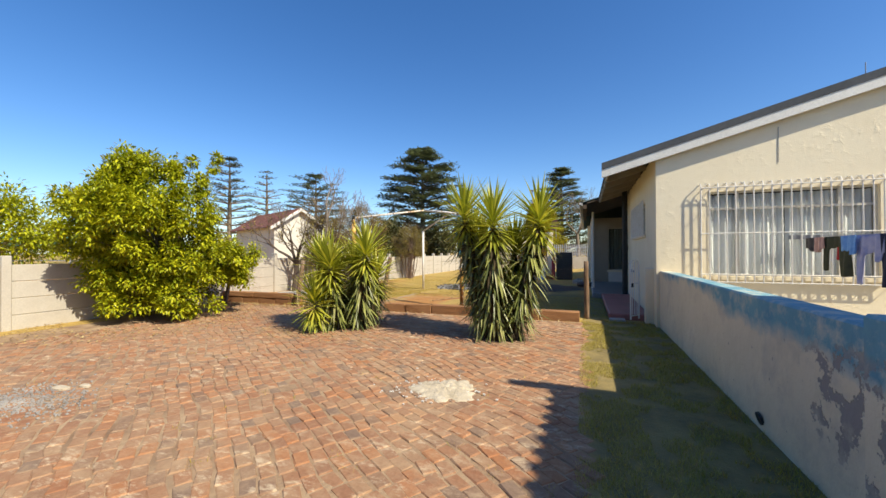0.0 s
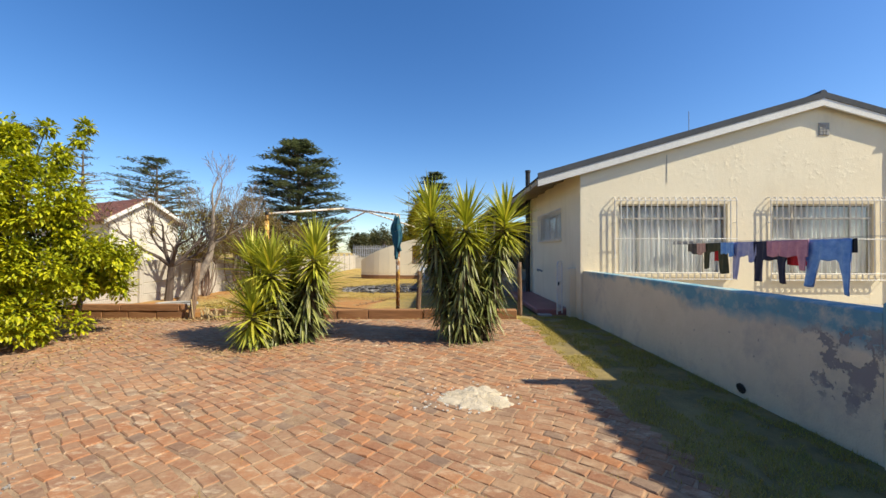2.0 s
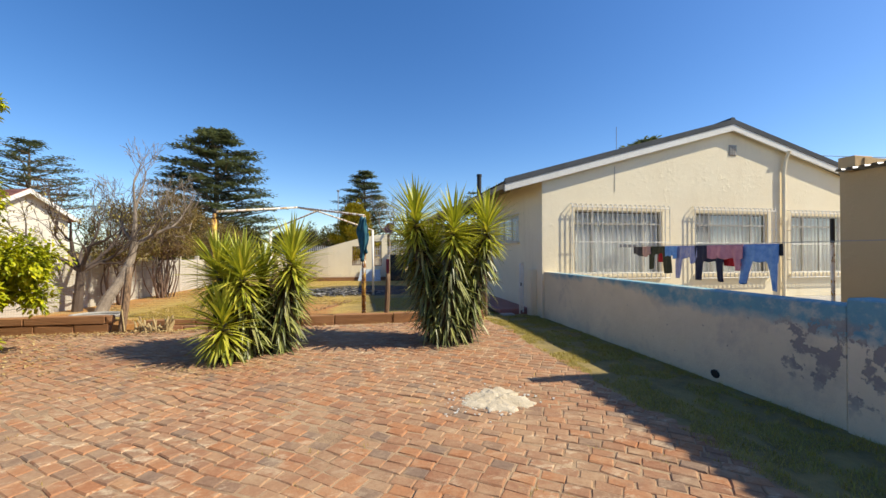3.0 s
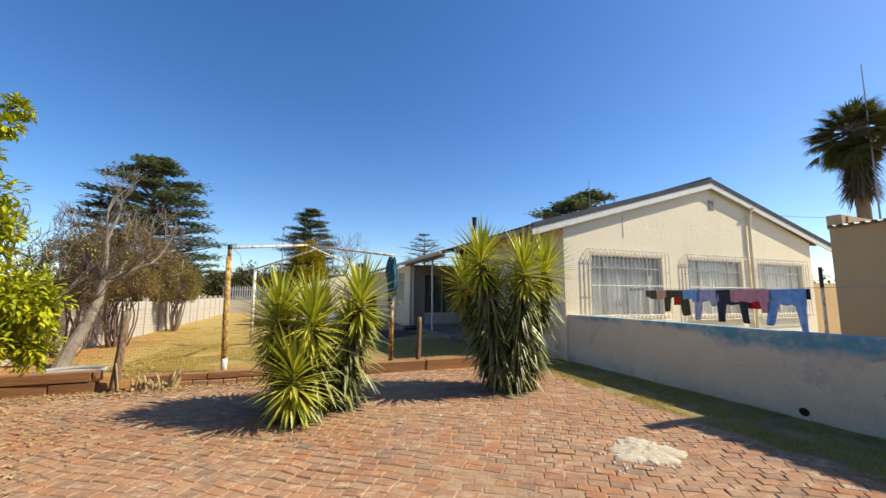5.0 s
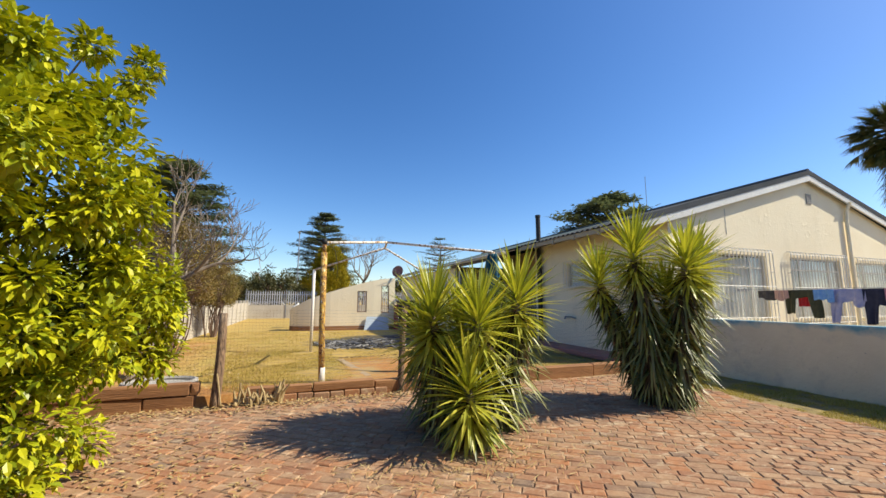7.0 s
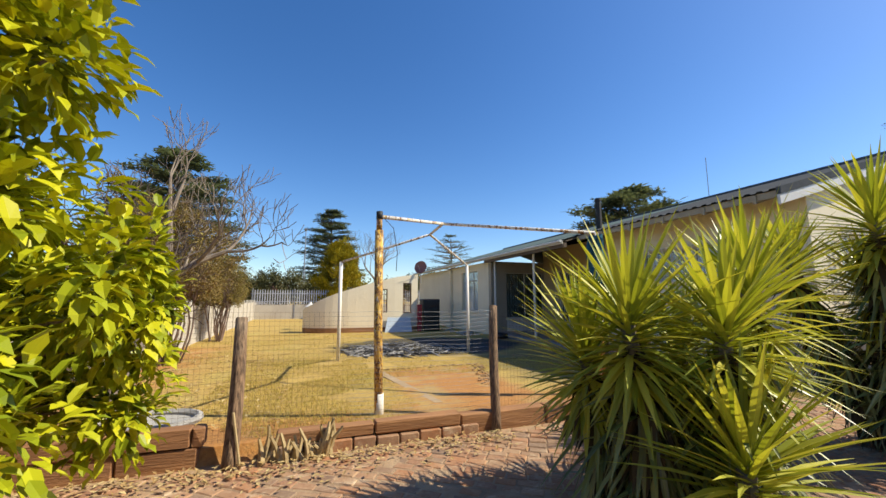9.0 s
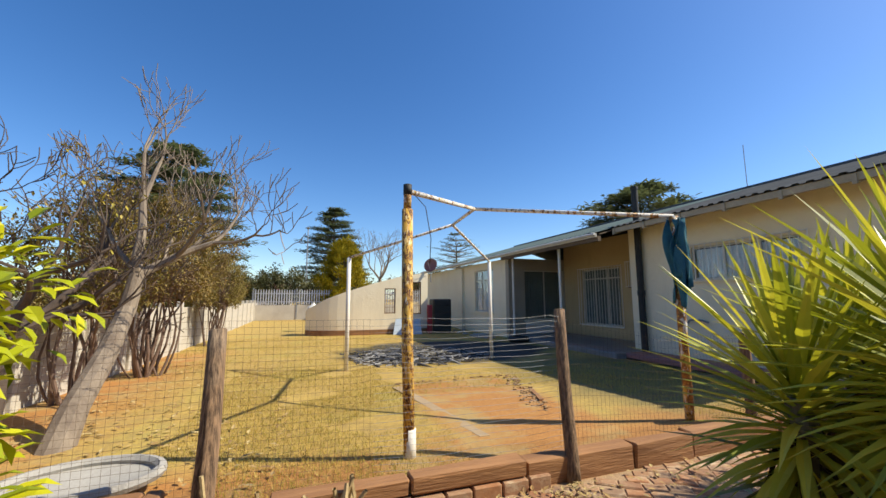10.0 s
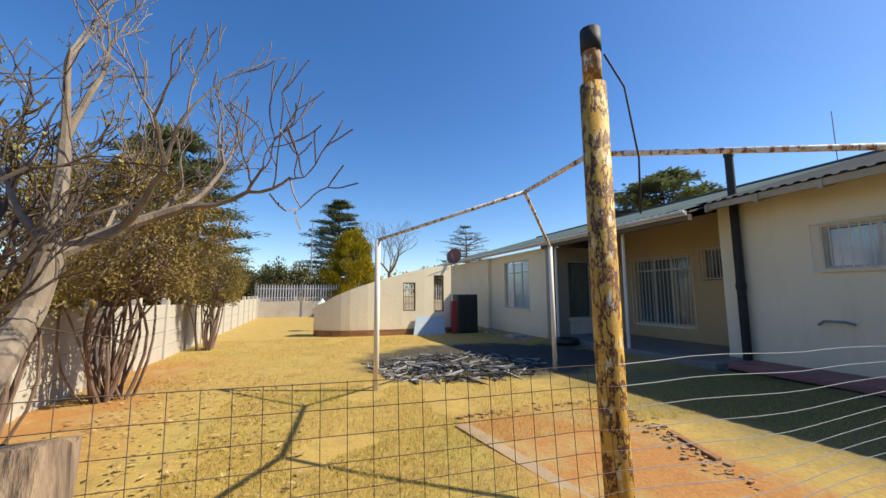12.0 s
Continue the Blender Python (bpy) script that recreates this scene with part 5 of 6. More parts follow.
def citrus():
    t = thing("citrus_tree", "dense yellow-green citrus tree with a low rounded crown", "tree", (-8.75, 6.0, 0))
    m, lv = Mesh(), Mesh()
    limb(m, (0, 0, -0.05), (0.05, 0.0, 0.7), 0.13, 0.10, 0.05, 4, 10)
    def fill(p):
        """How far out in the dome a place lies: 0 at the core, 1 at its skin."""
        if p.z < 0.22 + 0.5 * min(1.0, max(0.0, p.y / 0.8)) or (p.z > 1.5 and p.y > 0.55 - 0.6 * (p.z - 1.5)) or p.x > (1.8 if p.z < 1.6 else 1.74 - 1.0 * max(0.0, p.y + 0.4)) or math.hypot(p.x, p.y + 0.2) > 1.85:
            return 9.0
        lump = 0.22 * noise.noise((p.x * 1.3, p.y * 1.3, p.z * 1.3)) + 0.12 * noise.noise((p.x * 3.1, p.y * 3.1, p.z * 3.1))
        f = min(1.0, max(0.0, (p.z - 0.9) / 0.9))
        cy, wide = 0.1 - 0.6 * f, 1.0 + 0.16 * f
        rise = ((p.z - 1.45) / 1.88) ** 1.6 if p.z > 1.45 else (1.45 - p.z) / 2.3
        return math.sqrt((p.x / (1.62 + 0.26 * f)) ** 2 + ((p.y - cy) * wide / 1.66) ** 2 + rise ** 2) + lump

    ends = [(Vector(q), 0.11) for q in ((1.4, -0.08, 3.4), (1.36, -0.15, 3.18), (1.25, -0.3, 2.95), (1.2, -0.5, 3.25))]
    while len(ends) < 480:
        p = Vector((rnd(-2.1, 2.1), rnd(-2.3, 1.45), rnd(0.22, 3.7)))
        f = fill(p)
        if f < 1.0 and (f > 0.62 or rng.random() < 0.35):
            ends.append((p, rnd(0.12, 0.27)))
    inner = Mesh()
    for i in range(80000):
        c, r = ends[i % len(ends)]
        d = Vector((rng.gauss(0, 1), rng.gauss(0, 1), rng.gauss(0, 1))).normalized()
        b = c + d * r * rng.random() ** 0.5
        dd = (d + Vector((rnd(-0.7, 0.7), rnd(-0.7, 0.7), rnd(-0.9, 0.5)))).normalized()
        q = rnd(0.055, 0.1)
        b.x = min(b.x, 1.72)
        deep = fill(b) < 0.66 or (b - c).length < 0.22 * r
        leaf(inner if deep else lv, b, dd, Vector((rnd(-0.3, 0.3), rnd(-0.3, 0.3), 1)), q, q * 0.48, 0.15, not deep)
    for p, r in ends[::3]:
        start = Vector((0.05, 0, 0.65))
        mid = start.lerp(p, 0.5) + Vector((0, 0, 0.15))
        limb(m, start, mid, 0.035, 0.018, 0.1, 3, 5)
        limb(m, mid, p, 0.016, 0.004, 0.12, 3, 4)
    # shoots that stand out over the crown
    tw = Mesh()
    for _ in range(34):
        p, r = ends[int(rnd(0, len(ends)))]
        if p.z < 2.2:
            continue
        e = p + Vector((rnd(-0.25, 0.25), rnd(-0.25, 0.25), 1)).normalized() * rnd(0.3, 0.55)
        limb(tw, p, e, 0.008, 0.003, 0.1, 3, 4)
        for i in range(30):
            q = p.lerp(e, rnd(0.1, 1))
            leaf(lv, q, turned(rnd(0, 6.28), rnd(-0.4, 0.9)), Vector((0, 0, 1)), rnd(0.06, 0.1), rnd(0.03, 0.045))
    tagged(part("shoots", tw, M_BARK, t), kind="stuff")
    part("trunk", m, M_BARK, t)
    part("crown", lv, M_CITRUS, t)
    tagged(part("inner_leaves", inner, M_CITRUSSHADE, t, "inner crown leaves darkened for the shade between clumps"), kind="stuff")
    # a second one partly seen past the neighbour's wall
    t = thing("citrus_tree", "yellow-green citrus tree standing past the boundary wall", "tree", (-13.0, 4.4, 0))
    m, lv = Mesh(), Mesh()
    limb(m, (0, 0, 0), (0, 0, 1.4), 0.12, 0.08, 0.05, 4, 8)
    for p, r in crown(lv, (0, 0, 1.9), 1.5, 12000, 0.1, None, 0.7, 80)[::3]:
        limb(m, (0, 0, 1.3), p, 0.03, 0.006)
    part("trunk", m, M_BARK, t)
    part("crown", lv, M_CITRUS, t)


citrus()


def grow(m, a, d, length, r, depth, spread, up=0.12):
    """A bare branch that forks again and again."""
    d = d.normalized()
    steps = 4
    pts, rad, p = [a.copy()], [r], a.copy()
    for i in range(steps):
        d = (d + Vector((rnd(-1, 1), rnd(-1, 1), rnd(-0.7, 1))) * 0.2 + Vector((0, 0, up * 0.3))).normalized()
        p = p + d * length / steps
        pts.append(p.copy())
        rad.append(max(0.0048, r * (1 - 0.38 * (i + 1) / steps)))
    m.tube(pts, rad, 7 if r > 0.03 else (5 if r > 0.01 else 3), False)
    if depth == 0:
        return
    n = 3 if rng.random() < 0.6 else 2
    for i in range(n):
        axis = Vector((rnd(-1, 1), rnd(-1, 1), rnd(-1, 1))).normalized()
        nd = (d + axis * spread * rnd(0.6, 1.2) + Vector((0, 0, up))).normalized()
        grow(m, pts[-1] if i < 2 else pts[2], nd, length * rnd(0.6, 0.85), rad[-1] * rnd(0.72, 0.95), depth - 1, spread, up)


def bare_tree():
    t = thing("bare_tree", "leafless fruit tree with a leaning pale grey trunk", "tree", (-8.45, 9.7, 0.05))
    m = Mesh()
    trunk = [(0, 0, -0.1), (0.0, 0.3, 0.3), (0.03, 0.75, 0.75), (0.04, 1.1, 1.2), (0.06, 1.22, 1.6)]
    m.tube(trunk, [0.14, 0.115, 0.1, 0.088, 0.078], 10)
    part("trunk", m, M_PALEBARK, t)
    big = Mesh()
    fork = Vector(trunk[-1])
    for d, ln, r in (((0.08, 0.1, 1.0), 0.9, 0.064), ((0.85, 0.45, 0.62), 0.9, 0.058), ((-0.6, 0.2, 0.8), 0.72, 0.036), ((0.4, 0.9, 0.7), 0.75, 0.036)):
        grow(big, fork, Vector(d), ln, r, 5, 0.7, 0.1)
    part("crown", big, M_PALEBARK, t)
    t2 = thing("bare_tree", "small dark leafless tree beside the citrus", "tree", (-9.3, 10.4, 0.05))
    m = Mesh()
    m.tube([(0, 0, -0.1), (0.03, 0.03, 0.5), (0.05, 0.05, 0.95)], [0.11, 0.09, 0.08], 8)
    part("trunk", m, M_DARKBARK, t2)
    m = Mesh()
    for d in ((0.9, 0.5, 0.55), (-0.3, -0.2, 1.0), (0.5, 0.8, 0.8), (0.5, -0.5, 0.7), (-0.7, -0.6, 0.6), (-0.4, 0.7, 0.7)):
        grow(m, Vector((0.05, 0.05, 0.95)), Vector(d), 0.72, 0.058, 5, 0.7, 0.05)
    part("crown", m, M_DARKBARK, t2)
    lv = Mesh()
    for i in range(900):
        q = Vector(m.v[int(rnd(len(m.v) * 0.3, len(m.v) - 1))])
        if q.z > 1.7:
            leaf(lv, q, turned(rnd(0, 6.28), rnd(-1.0, 0.4)), Vector((0, 0, 1)), rnd(0.06, 0.11), rnd(0.02, 0.035))
    tagged(part("last_leaves", lv, M_GRASS, t2, "a few pale yellow-green leaves"), kind="stuff")


bare_tree()


def shrub(label, x, y, h, r, leaves, mat, stems=12):
    t = thing("shrub", label, "shrub", (x, y, lawn_z(x, y)), group="shrubs along the boundary wall")
    m, lv = Mesh(), Mesh()
    cl = crown(lv, (0, 0, h * 0.62), r, leaves, 0.055, lambda p: p.z > h * 0.42, h * 0.42 / r, 190, 0.5, 0.1, 0.26)
    for i in range(stems):
        a = Vector((rnd(-0.17, 0.17), rnd(-0.17, 0.17), -0.1))
        mid = Vector((a.x * 1.8 + rnd(-0.25, 0.25), a.y * 1.8 + rnd(-0.25, 0.25), h * rnd(0.36, 0.46)))
        limb(m, a, mid, rnd(0.014, 0.036), 0.013, 0.16, 5, 7)
        for k in range(6):
            tip = cl[(i * 6 + k) % len(cl)][0]
            limb(m, mid, tip, 0.013, 0.004, 0.12, 3, 4)
            for _ in range(3):
                limb(m, tip, tip + Vector((rnd(-0.3, 0.3), rnd(-0.3, 0.3), rnd(0.0, 0.45))), 0.004, 0.002, 0.1, 2, 3)
    part("trunk", m, M_TWIG, t)
    part("crown", lv, mat, t)


shrub("tall brownish shrub with many thin stems", -9.1, 13.9, 3.5, 1.3, 20000, M_HEDGE, 24)
shrub("brown-green shrub against the panel wall", -9.3, 11.9, 2.9, 1.0, 9000, M_SHRUB, 16)
shrub("rounded shrub with bare lower stems", -9.2, 19.25, 2.95, 1.05, 15000, M_SHRUB, 22)


def conifer(label, x, y, h, r, count, mat, tiers=13, start=0.22, power=0.8):
    """A cedar: level branch plates round a straight trunk, with gaps between."""
    t = thing("cedar_tree", label, "tree", (x, y, -0.05))
    m, lv = Mesh(), Mesh()
    m.tube([(0, 0, 0), (0.1, 0, h * 0.5), (0, 0.1, h * 0.96)], [h * 0.026, h * 0.017, 0.04], 8)
    boughs = []
    for i in range(tiers):
        f = i / (tiers - 1)
        z = h * (start + (1 - start) * f * 0.97)
        reach = r * ((1 - f) ** power * 0.9 + 0.16) * rnd(0.8, 1.12)
        for k in range(7 if f < 0.75 else 5):
            az = k * 0.9 + i * 2.1 + rnd(-0.35, 0.35)
            e = Vector((math.cos(az) * reach * rnd(0.7, 1.1), math.sin(az) * reach * rnd(0.7, 1.1), z + reach * rnd(-0.05, 0.16)))
            limb(m, (0, 0, z - 0.1 * reach), e, 0.012 * h * (1 - 0.6 * f), 0.02, 0.05, 3, 4)
            boughs.append((Vector((0, 0, z)), e))
    for i in range(count):
        a, e = boughs[i % len(boughs)]
        s = rng.random() ** 0.55
        p = a.lerp(e, 0.15 + 0.9 * s) + Vector((rnd(-1, 1), rnd(-1, 1), rnd(-0.25, 0.25))) * r * 0.11
        leaf(lv, p, turned(rnd(0, 6.28), rnd(-0.35, 0.35)), Vector((0, 0, 1)), r * rnd(0.05, 0.12), r * rnd(0.022, 0.045), 0.1)
    part("trunk", m, M_BARK, t)
    part("crown", lv, mat, t)


conifer("large dark cedar with level branch plates behind the garden", -14.9, 34.0, 11.6, 5.0, 24000, M_CEDAR, 19, 0.18, 0.55)
conifer("tall dark conifer behind the fence", -3.3, 59.0, 13.9, 5.6, 20000, M_CEDAR, 18, 0.1, 0.7)
conifer("spreading dark cedar behind the house", 24.5, 33.6, 12.4, 7.4, 14000, M_CEDAR, 9, 0.5, 0.5)
conifer("dark cedar far behind the house", 38.0, 34.0, 12.0, 4.4, 6000, M_CEDAR, 9, 0.5, 0.5)
conifer("small far cedar behind the roof", 12.0, 52.0, 10.0, 3.6, 3000, M_CEDAR, 8, 0.5, 0.5)
conifer("far cedar over the neighbour's roof", -35.0, 29.5, 11.6, 3.6, 6000, M_CEDAR, 13, 0.2, 0.6)
conifer("sparse grey conifer over the neighbour's roof", -33.0, 32.5, 10.6, 3.4, 1500, M_CEDAR, 13, 0.2, 0.9)
conifer("flat-topped dark cedar far behind", -30.0, 37.0, 10.6, 4.3, 6500, M_CEDAR, 9, 0.5, 0.4)


def cypress():
    t = thing("golden_cypress", "golden-green conifer with a dense cone-shaped crown", "tree", (-3.85, 35.6, 0))
    m, lv = Mesh(), Mesh()
    m.tube([(0, 0, 0), (0, 0, 4.5)], [0.2, 0.05], 8)
    clumps = []
    for i in range(150):
        z = 0.3 + 5.3 * rng.random()
        az = i * 2.39996 + rnd(-0.3, 0.3)
        wide = 2.35 * (1 - (z / 6.1) ** 2.2) * (0.82 + 0.5 * noise.noise((math.cos(az) * 1.4, math.sin(az) * 1.4, z * 0.8)))
        clumps.append((Vector((math.cos(az) * wide, math.sin(az) * wide, z)), rnd(0.3, 0.62), az))
    for i in range(26000):
        c, r, az = clumps[i % len(clumps)]
        d = Vector((rng.gauss(0, 1), rng.gauss(0, 1), rng.gauss(0, 1))).normalized() * r * rng.random() ** 0.4
        leaf(lv, c + d, turned(az + rnd(-0.8, 0.8), rnd(0.2, 1.4)), Vector((0, 0, 1)), rnd(0.14, 0.27), rnd(0.07, 0.12))
    for i in range(70):
        c, r, az = clumps[i]
        limb(m, (0, 0, c.z * 0.8), c, 0.04, 0.015, 0.05, 3, 4)
    part("trunk", m, M_BARK, t)
    part("crown", lv, M_CYPRESS, t)


cypress()


def palm():
    t = thing("palm_tree", "tall fan palm with a shaggy skirt of dead fronds", "palm tree", (32.5, 14.9, 0))
    m, lv, old = Mesh(), Mesh(), Mesh()
    m.tube([(0, 0, 0), (0.1, 0, 7), (0, 0, 13.2)], [0.5, 0.38, 0.3], 10)
    for i in range(150):
        az, el = i * 2.4, rnd(-1.0, 1.35)
        d = turned(az, el)
        ln = rnd(1.0, 1.9)
        b = Vector((0, 0, 13.2)) + d * 0.2
        e = b + d * ln + Vector((0, 0, -0.25 * ln))
        m.tube([b, e], [0.04, 0.02], 4)
        side = d.cross(Vector((0, 0, 1))).normalized()
        for k in range(22):
            a = -1.5 + 3.0 * k / 21
            dd = (d * math.cos(a) + side * math.sin(a) + Vector((0, 0, -0.25))).normalized()
            blade(lv, e, dd, rnd(0.9, 1.4), 0.1, 0.6, 3)
    for i in range(900):
        az, z = rnd(0, 6.28), rnd(8.8, 12.9)
        b = Vector((0.35 * math.cos(az), 0.35 * math.sin(az), z))
        blade(old, b, turned(az, rnd(-1.3, -0.5)), rnd(1.0, 1.7), 0.1, 0.9, 3)
    part("trunk", m, M_BARK, t)
    part("fronds", lv, M_PALM, t)
    part("dead_fronds", old, leaf_mat("dead_palm_frond", ((0.10, 0.08, 0.05), (0.15, 0.12, 0.07), (0.08, 0.075, 0.045)), 0.1, 0.8), t)


palm()


# ---- distance ----
def palisade():
    f = thing("palisade_fence", "galvanised steel palisade fence over a low concrete wall", "fence", (-10, 34.2, 0))
    m = Mesh()
    m.box((0.0, -0.06, -0.2), (20.0, 0.06, 0.95))
    part("base_wall", m, M_PRECAST, f)
    pale = Mesh()
    pale.prism([(-0.035, 0, 0.98), (0.035, 0, 0.98), (0.035, 0, 1.92), (0.0, 0, 2.05), (-0.035, 0, 1.92)], (0, 0.012, 0))
    d = pale.data("pale", M_PALISADE)
    for i in range(118):
        ob = new("pale", d)
        ob.parent, ob.location = f, (0.1 + 0.165 * i, -0.03, 0)
    for z in (1.15, 1.72):
        m = Mesh()
        m.box((0, 0.0, z), (20, 0.04, z + 0.05))
        part("rail", m, M_PALISADE, f)
    for i in range(8):
        m = Mesh()
        m.box((0.1 + 2.75 * i, -0.09, 0.0), (0.18 + 2.75 * i, -0.065, 2.1))
        part("post", m, M_GREYPAINT, f)


palisade()


def gabled_house(label, x, y, w, d, h, ridge, wall_mat, roof_mat, turn, windows):
    t = thing("house", label, "house", (x, y, 0))
    t.rotation_euler = (0, 0, radians(turn))
    m = Mesh()
    pierced(m, (-w / 2, -d / 2, 0), (1, 0, 0), (0, -1, 0), w, -0.1, h, windows)
    m.prism([(-w / 2, -d / 2, h), (w / 2, -d / 2, h), (0, -d / 2, ridge - 0.08)], (0, 0.2, 0))
    m.box((-w / 2, -d / 2 + 0.22, 0), (-w / 2 + 0.2, d / 2, h))
    m.box((w / 2 - 0.2, -d / 2 + 0.22, 0), (w / 2, d / 2, h))
    m.box((-w / 2 + 0.2, d / 2 - 0.2, 0), (w / 2 - 0.2, d / 2, h))
    part("wall", m, wall_mat, t)
    s = (ridge - h) / (w / 2)
    for side in (-1, 1):
        m = Mesh()
        n = 14
        out = []
        for i in range(n):
            xa, xb = side * (w / 2 + 0.35) * i / n, side * (w / 2 + 0.35) * (i + 1) / n
            out += [(xa, -d / 2 - 0.3, ridge - s * abs(xa) + 0.01), (xb, -d / 2 - 0.3, ridge - s * abs(xb) + 0.045)]
        e = side * (w / 2 + 0.35)
        out += [(e, -d / 2 - 0.3, ridge - s * abs(e) - 0.05), (0, -d / 2 - 0.3, ridge - 0.05)]
        m.prism(out, (0, d + 0.6, 0))
        part("roof", m, roof_mat, t)
        m = Mesh()
        e = side * (w / 2 + 0.35)
        m.prism([(0, -d / 2 - 0.33, ridge), (e, -d / 2 - 0.33, ridge - s * abs(e)), (e, -d / 2 - 0.33, ridge - s * abs(e) - 0.2), (0, -d / 2 - 0.33, ridge - 0.2)], (0, 0.03, 0))
        part("barge_board", m, M_WHITE, t)
    for a, b, c, e in windows:
        m = Mesh()
        m.box((-w / 2 + a, -d / 2 + 0.1, c), (-w / 2 + b, -d / 2 + 0.12, e))
        part("window", m, M_DARK, t)


gabled_house("white neighbouring house with a red tiled gable roof", -20.6, 21.3, 3.2, 7.0, 3.2, 4.25, M_NEIGHBOUR, M_TILE, 66, [])
gabled_house("far white house with a red tiled roof", -14.0, 88.0, 9.0, 8.0, 2.6, 4.6, M_NEIGHBOUR, M_TILE, 80, [(1.5, 3.0, 1.0, 2.1), (5.5, 7.0, 1.0, 2.1)])


def distance_things():
    for x, y, h, r in ((-9.0, 50.0, 4.9, 3.0), (-13.5, 56.0, 4.2, 2.6), (-5.0, 47.0, 3.4, 2.0), (6.0, 44.0, 4.6, 2.6), (12.0, 46.0, 5.2, 3.0), (-12.2, 31.0, 3.6, 1.6), (-13.0, 24.0, 3.4, 1.8)):
        t = thing("bush", "dense dark green bush past the garden fence", "bush", (x, y, 0), group="bushes past the fence")
        m, lv = Mesh(), Mesh()
        limb(m, (0, 0, -0.1), (0, 0, h * 0.5), 0.12, 0.06, 0.05, 4, 6)
        for p, q in crown(lv, (0, 0, h * 0.55), r, 7000, 0.30, None, h * 0.45 / r, 70, 0.55)[::4]:
            limb(m, (0, 0, h * 0.3), p, 0.05, 0.01)
        part("trunk", m, M_BARK, t)
        part("crown", lv, M_FARTREE, t)
    g = thing("garden_lantern", "small white stone garden lantern behind the curved wall", "lantern", (-6.15, 23.6, -0.07))
    m = Mesh()
    m.tube([(0, 0, 0), (0, 0, 0.12), (0, 0, 0.14), (0, 0, 0.75)], [0.2, 0.18, 0.09, 0.08], 10)
    part("pedestal", m, M_WHITE, g)
    m = Mesh()
    m.box((-0.13, -0.13, 0.75), (0.13, 0.13, 1.02), 0.02)
    part("lamp_box", m, M_WHITE, g)
    m = Mesh()
    m.tube([(0, 0, 1.02), (0, 0, 1.06), (0, 0, 1.2), (0, 0, 1.27)], [0.27, 0.25, 0.07, 0.03], 8)
    part("roof", m, M_WHITE, g)
    c = thing("carport", "low carport with a teal sheet roof past the boundary wall", "carport", (-19.0, 6.6, 0))
    m = Mesh()
    m.box((-2.0, -1.5, 1.62), (2.0, 1.5, 1.95), 0.02)
    part("roof", m, plain("teal_sheet", (0.06, 0.36, 0.33), (0.05, 0.28, 0.27), 0.5), c)
    for x in (-1.9, 1.9):
        for y in (-1.4, 1.4):
            m = Mesh()
            m.tube([(x, y, 0), (x, y, 1.62)], 0.05, 8)
            part("post", m, M_GREYPAINT, c)
    m = Mesh()
    m.tube([(0, 0, 0), (0.5, 0.1, 17.5)], [0.07, 0.03], 6)
    ob = solo("radio_mast", m, M_GREYPAINT, "tall thin steel radio mast beside the palm", "mast")
    ob.location = (31.0, 13.6, 0)
    m = Mesh()
    m.tube([(0, 0, 0), (0, 0, 5.6)], 0.04, 6)
    m.tube([(-0.5, 0, 5.3), (0.5, 0, 5.3)], 0.012, 5)
    m.tube([(-0.35, 0, 4.9), (0.35, 0, 4.9)], 0.012, 5)
    ob = solo("aerial", m, M_WHITE, "pale television aerial over the neighbour's roof", "aerial")
    ob.location = (-19.6, 10.8, 0)
    s = thing("street_lamp", "slender grey street lamp pole past the fence", "street lamp", (-6.6, 52.0, 0))
    m = Mesh()
    m.tube([(0, 0, 0), (0, 0, 9.6)], [0.09, 0.05], 8)
    part("pole", m, M_GREYPAINT, s)
    m = Mesh()
    m.box((-0.15, -0.5, 9.5), (0.15, 0.3, 9.65), 0.03)
    part("lamp_head", m, M_GREYPAINT, s)
    m = Mesh()
    m.tube([(6.0 + 3.5 * i, 12 + 0.4 * i, 5.0 + 0.22 * i + 0.03 * (i - 4) ** 2) for i in range(1, 9)], 0.014, 5)
    solo("overhead_cable", m, M_PIPE, "overhead cable strung from the house roof", "cable")
    t = thing("bare_tree", "leafless grey tree past the curved wall", "tree", (-0.7, 37.5, 0))
    m = Mesh()
    m.tube([(0, 0, 0), (0.1, 0, 1.6), (0, 0, 3.0)], [0.2, 0.16, 0.13], 8)
    part("trunk", m, M_BARK, t)
    m = Mesh()
    for d in ((0.5, 0.2, 0.9), (-0.5, -0.2, 1.0), (0.1, 0.6, 0.8), (0.4, -0.5, 0.9)):
        grow(m, Vector((0, 0, 3.0)), Vector(d), 1.5, 0.09, 5, 0.6, 0.05)
    part("crown", m, M_BARK, t)


distance_things()


def far_trees():
    m = Mesh()
    for _ in range(110):
        az = rnd(-1.3, 1.25)
        dist = rnd(75, 170)
        x, y = math.sin(az) * dist, math.cos(az) * dist
        h = rnd(3, 7.5)
        for k in range(150):
            d = Vector((rng.gauss(0, 1), rng.gauss(0, 1), rng.gauss(0, 1))).normalized()
            p = Vector((x, y, h * 0.55)) + Vector((d.x * h * 0.6, d.y * h * 0.6, d.z * h * 0.45)) * rng.random() ** 0.4
            leaf(m, p, turned(rnd(0, 6.28), rnd(-0.8, 0.8)), Vector((0, 0, 1)), rnd(0.6, 1.2), rnd(0.3, 0.6))
    solo("far_trees", m, M_FARTREE, "distant line of dusty trees", "trees", "stuff")
    m = Mesh()
    m.box((-200, 40, -0.05), (200, 46, -0.02))
    solo("road", m, M_ROAD, "quiet asphalt street past the fence", kind="structure")


far_trees()


